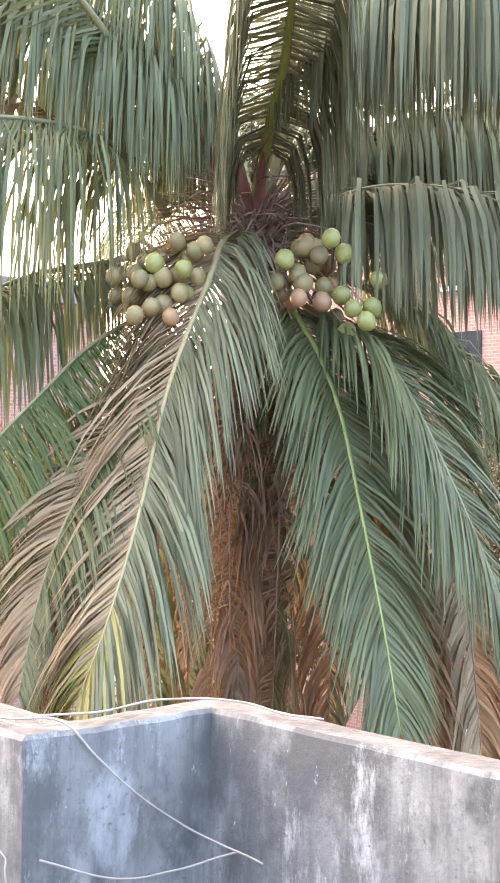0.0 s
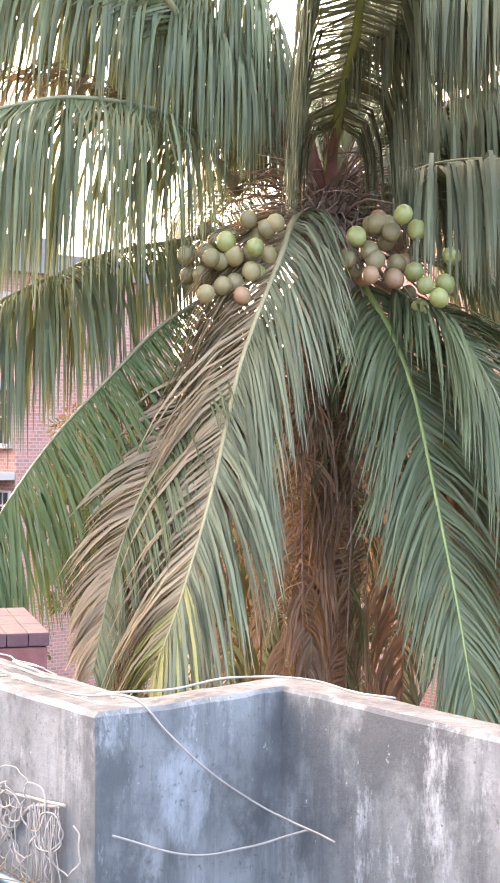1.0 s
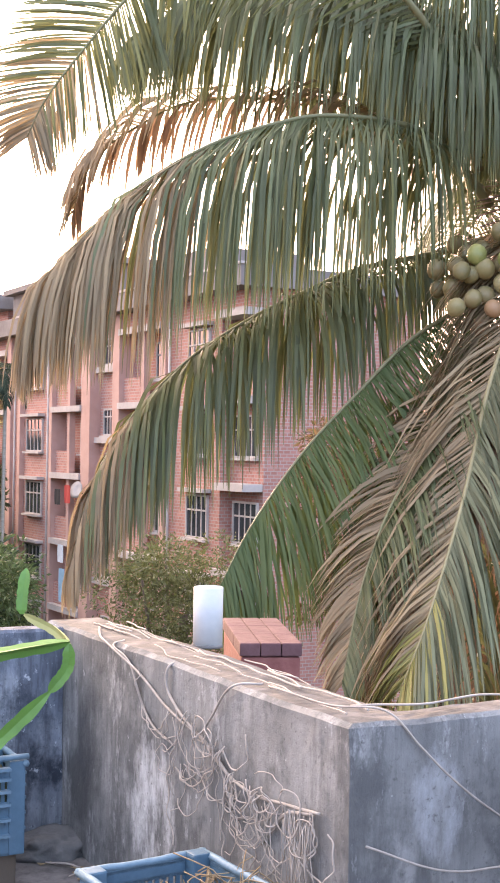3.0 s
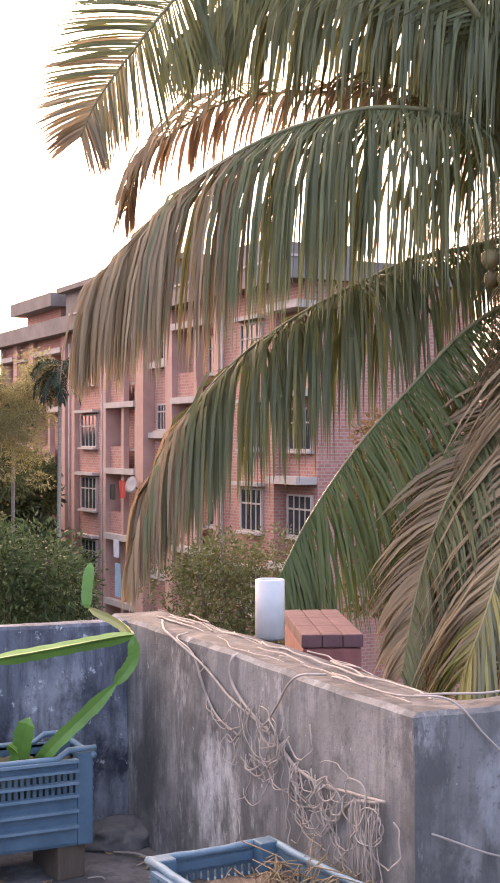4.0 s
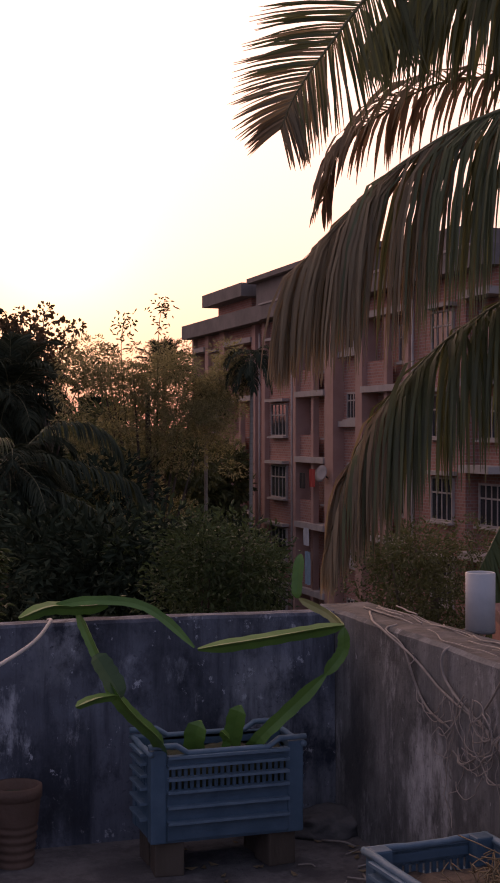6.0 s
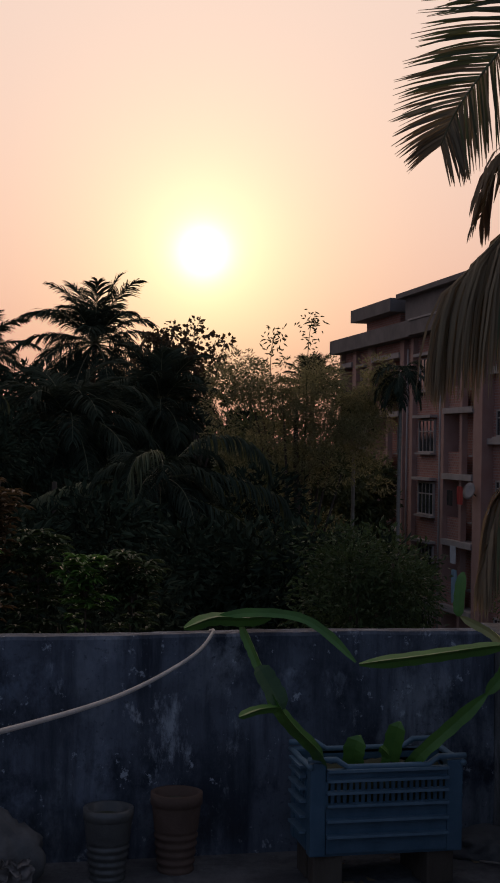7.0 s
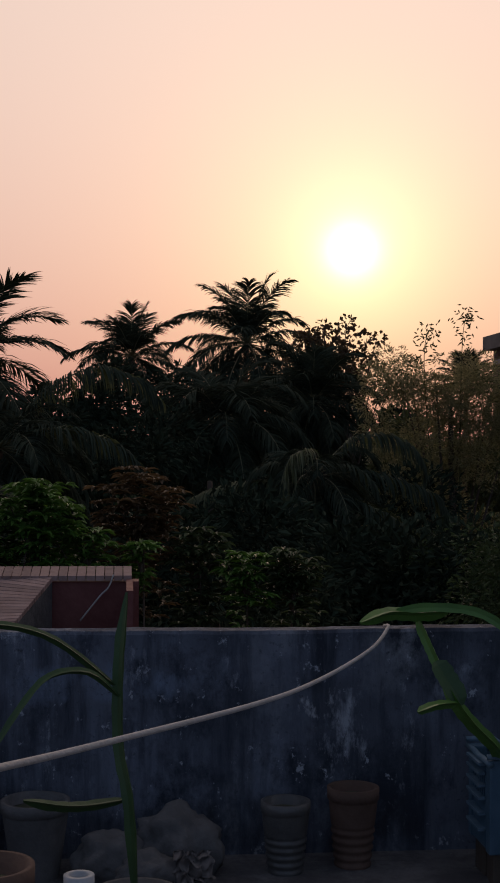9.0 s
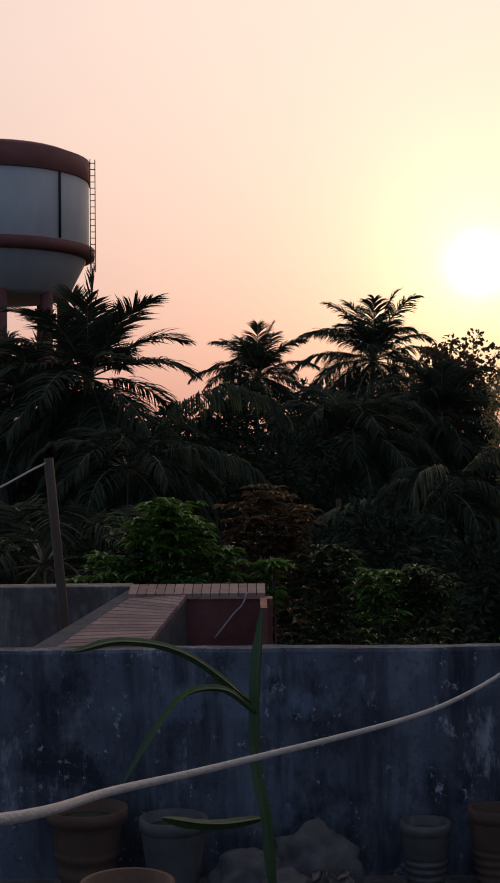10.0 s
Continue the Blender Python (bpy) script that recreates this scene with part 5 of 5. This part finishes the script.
cactus = thing("climbing_cactus", (0, 0, 0), "green climbing cactus with long flat three-winged stems", "cactus")
stem(cactus, [(1.49, 4.05, 0.36), (1.5, 3.95, 0.44), (1.6, 3.9, 0.55), (1.7, 3.85, 0.66)], 0.032)
stem(cactus, [(1.7, 3.85, 0.66), (1.75, 3.82, 0.74), (1.75, 3.81, 0.82)], 0.028)
stem(cactus, [(1.75, 3.81, 0.825), (1.61, 3.81, 0.81), (1.42, 3.8, 0.79), (1.25, 3.82, 0.77)], 0.03)
stem(cactus, [(1.75, 3.82, 0.82), (1.72, 3.89, 0.86), (1.65, 3.97, 0.9)], 0.022, 10, "cactus_pale")
stem(cactus, [(1.645, 3.975, 0.9), (1.65, 3.98, 0.97), (1.66, 3.98, 1.05)], 0.026, 10)
stem(cactus, [(1.2, 4.05, 0.36), (1.14, 3.9, 0.47), (1.05, 3.85, 0.56), (0.99, 3.82, 0.63), (0.95, 3.88, 0.71)], 0.03)
stem(cactus, [(0.925, 3.87, 0.76), (0.96, 3.85, 0.7), (1.0, 3.82, 0.63)], 0.046, 10, "cactus_dark")
stem(cactus, [(0.96, 3.88, 0.7), (0.93, 3.95, 0.79), (0.9, 4.02, 0.88)], 0.022)
stem(cactus, [(0.99, 3.97, 0.905), (0.9, 4.0, 0.895), (0.8, 3.99, 0.9), (0.7, 3.95, 0.875)], 0.03)
stem(cactus, [(0.81, 4.01, 0.9), (0.93, 3.97, 0.92), (1.07, 3.93, 0.91), (1.16, 3.9, 0.86), (1.25, 3.86, 0.77)], 0.02)
stem(cactus, [(0.99, 3.81, 0.64), (0.91, 3.78, 0.64), (0.84, 3.73, 0.63)], 0.02, 8)
stem(cactus, [(1.32, 4.05, 0.36), (1.3, 4.02, 0.44), (1.31, 4.0, 0.5)], 0.05, 8)
stem(cactus, [(1.45, 4.1, 0.36), (1.46, 4.08, 0.46), (1.47, 4.06, 0.53)], 0.045, 8)
stem(cactus, [(1.38, 4.0, 0.36), (1.4, 3.98, 0.43), (1.37, 3.96, 0.47)], 0.02, 8)


def pot(at, r, h, mat, label, ribs=0, flare=1.15):
    t = thing("flower_pot", at, label, "pot", "pots along the parapet")
    prof = [(r * 0.72, 0.0)]
    n = 48
    for k in range(n + 1):
        u = k / n
        bulge = 0.035 * math.sin(ribs * 2 * math.pi * u) if ribs and u < 0.62 else 0.0
        prof.append((r * (0.72 + 0.28 * u + bulge), h * 0.85 * u))
    prof += [(r * flare, h * 0.86), (r * flare, h), (r * flare - 0.015, h), (r * 0.9, h * 0.86), (0.01, h * 0.84)]
    lathe("body", prof, M[mat], t, "", 28, wobble=0.008)
    lathe("earth", [(r * 0.9, h * 0.86), (r * 0.5, h * 0.9), (0.01, h * 0.92)], M["ground"], t, "dark earth", 16, wobble=0.05)
    return t


pot((0.49, 4.2, 0), 0.082, 0.24, "bottle", "cut-down ribbed plastic bottle used as a pot", 8, 1.04)
pot((0.73, 4.25, 0), 0.085, 0.27, "terracotta", "brown ribbed pot with a frayed rim", 8, 1.06)
pot((-0.64, 4.22, 0), 0.12, 0.29, "terracotta", "large ribbed terracotta pot", 4)
pot((-0.35, 4.2, 0), 0.11, 0.26, "cement", "round grey cement flower pot", 0, 1.05)
pot((-0.4, 3.12, 0), 0.105, 0.385, "terracotta", "terracotta pot with a scalloped rim")
pot((-0.17, 3.15, 0), 0.036, 0.345, "white", "small white plastic tub", 0, 1.1)
pot((-0.02, 3.5, 0), 0.11, 0.18, "cement", "grey pot holding a tall cactus")
tall = thing("tall_cactus", (0, 0, 0), "tall thin green cactus with arching arms", "cactus")
stem(tall, [(-0.02, 3.5, 0.15), (-0.04, 3.55, 0.42), (-0.07, 3.64, 0.57), (-0.07, 3.7, 0.8), (-0.05, 3.75, 1.0)], 0.024, 18, "cactus_dark")
stem(tall, [(-0.07, 3.67, 0.7), (-0.16, 3.63, 0.78), (-0.27, 3.57, 0.78), (-0.35, 3.5, 0.7), (-0.44, 3.41, 0.56)], 0.014, 16, "cactus_dark")
stem(tall, [(-0.07, 3.69, 0.72), (-0.27, 3.64, 0.88), (-0.45, 3.58, 0.93), (-0.59, 3.51, 0.91)], 0.016, 16, "cactus_dark")
stem(tall, [(-0.05, 3.58, 0.42), (-0.16, 3.52, 0.42), (-0.24, 3.45, 0.44), (-0.33, 3.4, 0.47)], 0.02, 12, "cactus_dark")


def lump(at, size, label, seed, mat="cement"):
    bm = bmesh.new()
    bmesh.ops.create_icosphere(bm, subdivisions=4, radius=1.0)
    for v in bm.verts:
        k = 1 + 0.28 * noise.noise(v.co * 1.6 + Vector((seed, 0, 0))) + 0.14 * noise.noise(v.co * 4) + 0.07 * noise.noise(v.co * 11)
        v.co = Vector((v.co.x * size[0], v.co.y * size[1], max(-0.75, v.co.z) * size[2])) * k
    ob = part("rubble", bm, M[mat])
    ob.location = (at[0], at[1], at[2] + 0.72 * size[2])
    return tagged(ob, label, "rubble", "rubble by the wall")


lump((0.12, 4.2, 0), (0.15, 0.11, 0.13), "rough clod of earth and broken concrete", 1)
lump((-0.1, 4.15, 0), (0.12, 0.1, 0.1), "dark clod of earth", 2)
lump((0.02, 4.05, 0), (0.1, 0.08, 0.07), "small piece of rubble", 4)
lump((2.0 - 0.14, 4.28, -0.02), (0.16, 0.12, 0.06), "low heap of old cement in the corner", 3)

# a crumpled scrap of plastic film by the clod
bm = bmesh.new()
bmesh.ops.create_grid(bm, x_segments=34, y_segments=34, size=0.5)
for v in bm.verts:
    q = v.co.copy()
    fold = noise.noise(q * 7) * 0.05 + abs(noise.noise(q * 15 + Vector((4, 0, 0)))) * 0.04
    v.co = Vector((q.x * 0.15 + noise.noise(q * 5) * 0.03, q.y * 0.06 - fold, 0.09 + q.y * 0.16 + noise.noise(q * 6 + Vector((0, 7, 0))) * 0.03))
scrap = part("plastic_scrap", bm, M["roof"])
scrap.scale = (0.8, 0.8, 0.75)
scrap.location = (0.17, 4.02, 0.0)
tagged(scrap, "crumpled white plastic scrap beside the clod", "plastic scrap")

# washing line from the parapet to beyond the camera's side
line = thing("washing_line", (0.86, 4.4, 0.79), "slack pale rope tied to the parapet", "rope")
tube("rope", [p - Vector((0.86, 4.4, 0.79)) for p in spline([(-1.2, 0.2, 1.35), (-0.62, 0.85, 1.13), (-0.4, 1.45, 0.99), (-0.31, 1.96, 0.9), (-0.14, 2.42, 0.835), (0.28, 3.15, 0.775), (0.52, 3.61, 0.755), (0.74, 3.98, 0.785), (0.84, 4.2, 0.825), (0.87, 4.42, 0.80)], 60)], [0.009 - 0.0035 * i / 60 for i in range(61)], M["rope"], line, "", 8)
post = thing("line_post", (-1.2, 0.2, 0), "steel post that holds the washing line", "post")
tube("pole", [Vector((0, 0, 0)), Vector((0, 0, 0.7)), Vector((0, 0, 1.45))], 0.02, M["bark"], post, "", 8)

# pipe stub and red pier at the side wall
pipe = thing("pipe_stub", (2.22, 3.75, H), "white plastic pipe stub standing on the parapet", "pipe")
lathe("tube", [(0.05, 0.0), (0.05, 0.2), (0.046, 0.203), (0.044, 0.2), (0.044, 0.02), (0.01, 0.02)], M["white"], pipe, "", 24)
lathe("collar", [(0.054, 0.0), (0.054, 0.008), (0.0505, 0.012)], M["cement"], pipe, "cement collar", 16, wobble=0.06)
pier = thing("red_pier", (2.63, 4.13, -8.51), "red-painted masonry pier with faded capping bricks outside the wall", "pier")
pier.rotation_euler = (0, 0, -0.39)
box_part("shaft", (-0.105, -0.345, 0), (0.105, 0.345, 9.24), M["red_dark"], pier, "dull red painted shaft", 0.008)
for k in range(3):
    for j in range(3):
        box_part("capping_brick", (-0.11 + 0.074 * k, -0.352 + 0.236 * j, 9.243), (-0.038 + 0.074 * k, -0.12 + 0.236 * j, 9.29), M["red_tile"], pier, "", 0.005)

# red tiled hood below and beyond the far wall
hood = thing("tiled_hood", (-0.4, 4.9, -8.5), "red oxide hood with ribbed tile coping beyond the parapet", "hood")


def hood_part(name, corners, thick, mat, label=""):
    bm = bmesh.new()
    top = [bm.verts.new(Vector(c) - hood.location) for c in corners]
    low = [bm.verts.new(Vector(c) - hood.location - Vector((0, 0, thick))) for c in corners]
    n = len(corners)
    bm.faces.new(top)
    bm.faces.new(low[::-1])
    for k in range(n):
        bm.faces.new((top[k], low[k], low[(k + 1) % n], top[(k + 1) % n]))
    bmesh.ops.recalc_face_normals(bm, faces=bm.faces[:])
    return part(name, bm, M[mat], hood, label, smooth=False)


hood_part("back_wall", [(-0.56, 5.02, 0.9), (-0.0, 5.02, 0.9), (-0.0, 5.12, 0.9), (-0.56, 5.12, 0.9)], 9.4, "red_dark", "dark red back wall")
hood_part("side_wall", [(-0.05, 4.6, 0.91), (-0.025, 4.6, 0.91), (-0.025, 5.018, 0.91), (-0.05, 5.018, 0.91)], 9.41, "red_dark")
A, B, C, D = Vector((-0.57, 5.14, 0.955)), Vector((-0.34, 5.0, 0.92)), Vector((-0.46, 4.6, 0.79)), Vector((-0.93, 4.6, 0.765))
hood_part("wing", [A - Vector((0, 0, 0.02)), B - Vector((0, 0, 0.02)), C - Vector((0, 0, 0.02)), D - Vector((0, 0, 0.02))], 0.5, "cement", "sloping cement wing")
for k in range(17):
    u0, u1 = (k + 0.06) / 17, (k + 0.9) / 17
    hood_part("tile", [A.lerp(D, u0).lerp(B.lerp(C, u0), 0.28), B.lerp(C, u0), B.lerp(C, u1), A.lerp(D, u1).lerp(B.lerp(C, u1), 0.28)], 0.018, "tile_pink")
for k in range(15):
    x0 = -0.57 + 0.0363 * k
    hood_part("tile", [(x0, 5.0, 0.925), (x0 + 0.033, 5.0, 0.925), (x0 + 0.033, 5.14, 0.95), (x0, 5.14, 0.95)], 0.02, "tile_pink")
nw = box_part("neighbour_wall", (-5.0, 7.1, -8.5), (-0.75, 7.3, 0.76), M["concrete"], None, "", 0.01)
tagged(nw, "dark weathered wall of the next roof", "wall", kind="structure")
np_ = thing("bamboo_pole", (-1.06, 6.7, -8.5), "leaning weathered pole with a wire", "pole")
tube("pole", [Vector((0.5, 0, 0)), Vector((0.0, 0, 9.1)), Vector((-0.08, 0, 9.97))], 0.025, M["bark"], np_, "", 8)
tube("wire", spline([(-0.08, 0, 9.95), (-0.5, -0.6, 9.72), (-1.4, -1.6, 9.5)], 12), 0.006, M["rope"], np_, "", 4)

# twigs and leaf litter on the floor by the corner
litter = thing("dry_twigs", (1.7, 4.0, 0.0), "dry twigs and leaf scraps on the floor", "twigs")
rng = random.Random(44)
for k in range(16):
    a = Vector((rng.uniform(-0.25, 0.2), rng.uniform(-0.5, 0.3), 0.006))
    d = Vector((rng.gauss(0, 0.06), rng.gauss(0, 0.06), 0))
    tube("twig", spline([a, a + d + Vector((0.01, 0, 0.008)), a + d * 2 + Vector((0, 0.02, 0))], 6), rng.uniform(0.002, 0.0045), M["vine"], litter, "", 5)
for k in range(40):
    a = Vector((rng.uniform(-0.6, 0.22), rng.uniform(-0.7, 0.33), 0.004))
    r = rng.uniform(0.008, 0.02)
    q = rng.uniform(0, 6)
    v = [a + Vector((math.cos(q + t) * r * f, math.sin(q + t) * r * f, h)) for t, f, h in ((0, 1.4, 0.004), (1.5, 0.6, 0.0), (3.1, 1.3, 0.006), (4.6, 0.6, 0.0))]
    pydata("leaf_scrap", v + [p + Vector((0, 0, -0.002)) for p in v], [(0, 1, 2, 3), (7, 6, 5, 4), (0, 4, 5, 1), (1, 5, 6, 2), (2, 6, 7, 3), (3, 7, 4, 0)], M["leaf_tan"], litter, "", smooth=False)

# dry vines on the side wall
vines = thing("dry_vine", (X1, 3.2, H), "dry pale creeper stems trailing over the parapet", "vine")
VX = X1 - 0.014


def vine(points, r=0.006):
    tube("vine_stem", [p - vines.location + noise.noise_vector(p * 7) * 0.007 for p in spline(points, 8 * len(points))], r * 0.62, M["vine"], vines, "", 5)


vine([(2.05, 4.3, 0.80), (VX, 3.99, 0.80), (VX, 3.7, 0.737), (VX, 3.49, 0.662), (VX, 3.24, 0.617), (VX, 3.05, 0.544)], 0.007)
vine([(2.02, 3.5, 0.8), (VX, 3.47, 0.78), (VX, 3.45, 0.7), (VX, 3.25, 0.617)], 0.007)
vine([(2.02, 3.0, 0.8), (VX, 3.04, 0.79), (VX, 3.15, 0.7), (VX, 3.24, 0.617)])
vine([(VX, 3.24, 0.617), (VX, 3.05, 0.544), (VX, 2.85, 0.525), (VX, 2.57, 0.555)], 0.008)
vine([(VX, 3.05, 0.544), (VX, 3.03, 0.436), (VX, 2.92, 0.456)])
vine([(VX, 2.86, 0.40), (VX, 2.74, 0.507), (VX, 2.6, 0.548)], 0.009)
vine([(2.0, 3.95, 0.80), (VX, 3.9, 0.79), (VX, 3.75, 0.749), (VX, 3.62, 0.604), (VX, 3.41, 0.553)])
rng = random.Random(9)
MAIN = [(3.75, 0.745), (3.49, 0.662), (3.24, 0.617), (3.05, 0.544), (2.85, 0.525), (2.62, 0.55)]
for k in range(58):
    # side shoots that curl and loop below the main stems
    j = rng.choice((1, 2, 2, 3, 3, 3, 4, 4))
    u = rng.uniform(0, 1)
    y, z = MAIN[j][0] * (1 - u) + MAIN[j + 1][0] * u if j < 5 else MAIN[5][0], MAIN[j][1] + rng.uniform(-0.03, 0.02)
    head, turn = rng.uniform(-2.6, -0.5), rng.choice((-1, 1)) * rng.uniform(0.05, 0.55)
    pts = [(VX - 0.004, y, z)]
    for _ in range(rng.randint(6, 14)):
        y, z = y + math.cos(head) * 0.03, max(0.05, z + math.sin(head) * 0.03 - 0.006)
        head += turn + rng.gauss(0, 0.15)
        pts.append((VX - rng.uniform(0.0, 0.02), y, z))
    vine(pts, rng.uniform(0.0022, 0.0042))
for k in range(26):
    # a tuft of thin strands that hangs straight down
    y, z = rng.gauss(2.64, 0.055), rng.uniform(0.5, 0.56)
    drop, sway = rng.uniform(0.2, 0.46), rng.gauss(0, 0.03)
    vine([(VX - rng.uniform(0, 0.02), y + sway * q * q + rng.gauss(0, 0.006), z - drop * q) for q in (0, 0.25, 0.5, 0.75, 1)], rng.uniform(0.0016, 0.003))
for k in range(18):
    # stems lying along the coping
    y = rng.uniform(2.5, 4.2)
    pts = [(X1 + rng.uniform(0.02, TH - 0.02), y + 0.09 * j, H + 0.012 + 0.004 * (k % 3)) for j in range(rng.randint(4, 9)) if y + 0.09 * j < YF]
    if len(pts) > 2:
        vine([(pts[0][0] + rng.gauss(0, 0.01) + 0.03 * j / len(pts), q[1], q[2]) for j, q in enumerate(pts)], rng.uniform(0.003, 0.0055))
vine([(1.98, 2.9, 0.81), (2.0, 2.6, 0.815), (2.08, 2.47, 0.812), (2.16, 2.44, 0.72), (2.3, 2.43, 0.6), (2.45, 2.42, 0.5), (2.5, 2.2, 0.45)], 0.005)
vine([(2.05, 2.6, 0.81), (2.2, 2.5, 0.82), (2.4, 2.5, 0.83), (2.55, 2.4, 0.82), (2.6, 2.1, 0.81)], 0.005)
vine([(2.0, 2.44, 0.5), (2.2, 2.43, 0.42), (2.4, 2.43, 0.4), (2.5, 2.3, 0.46)], 0.005)
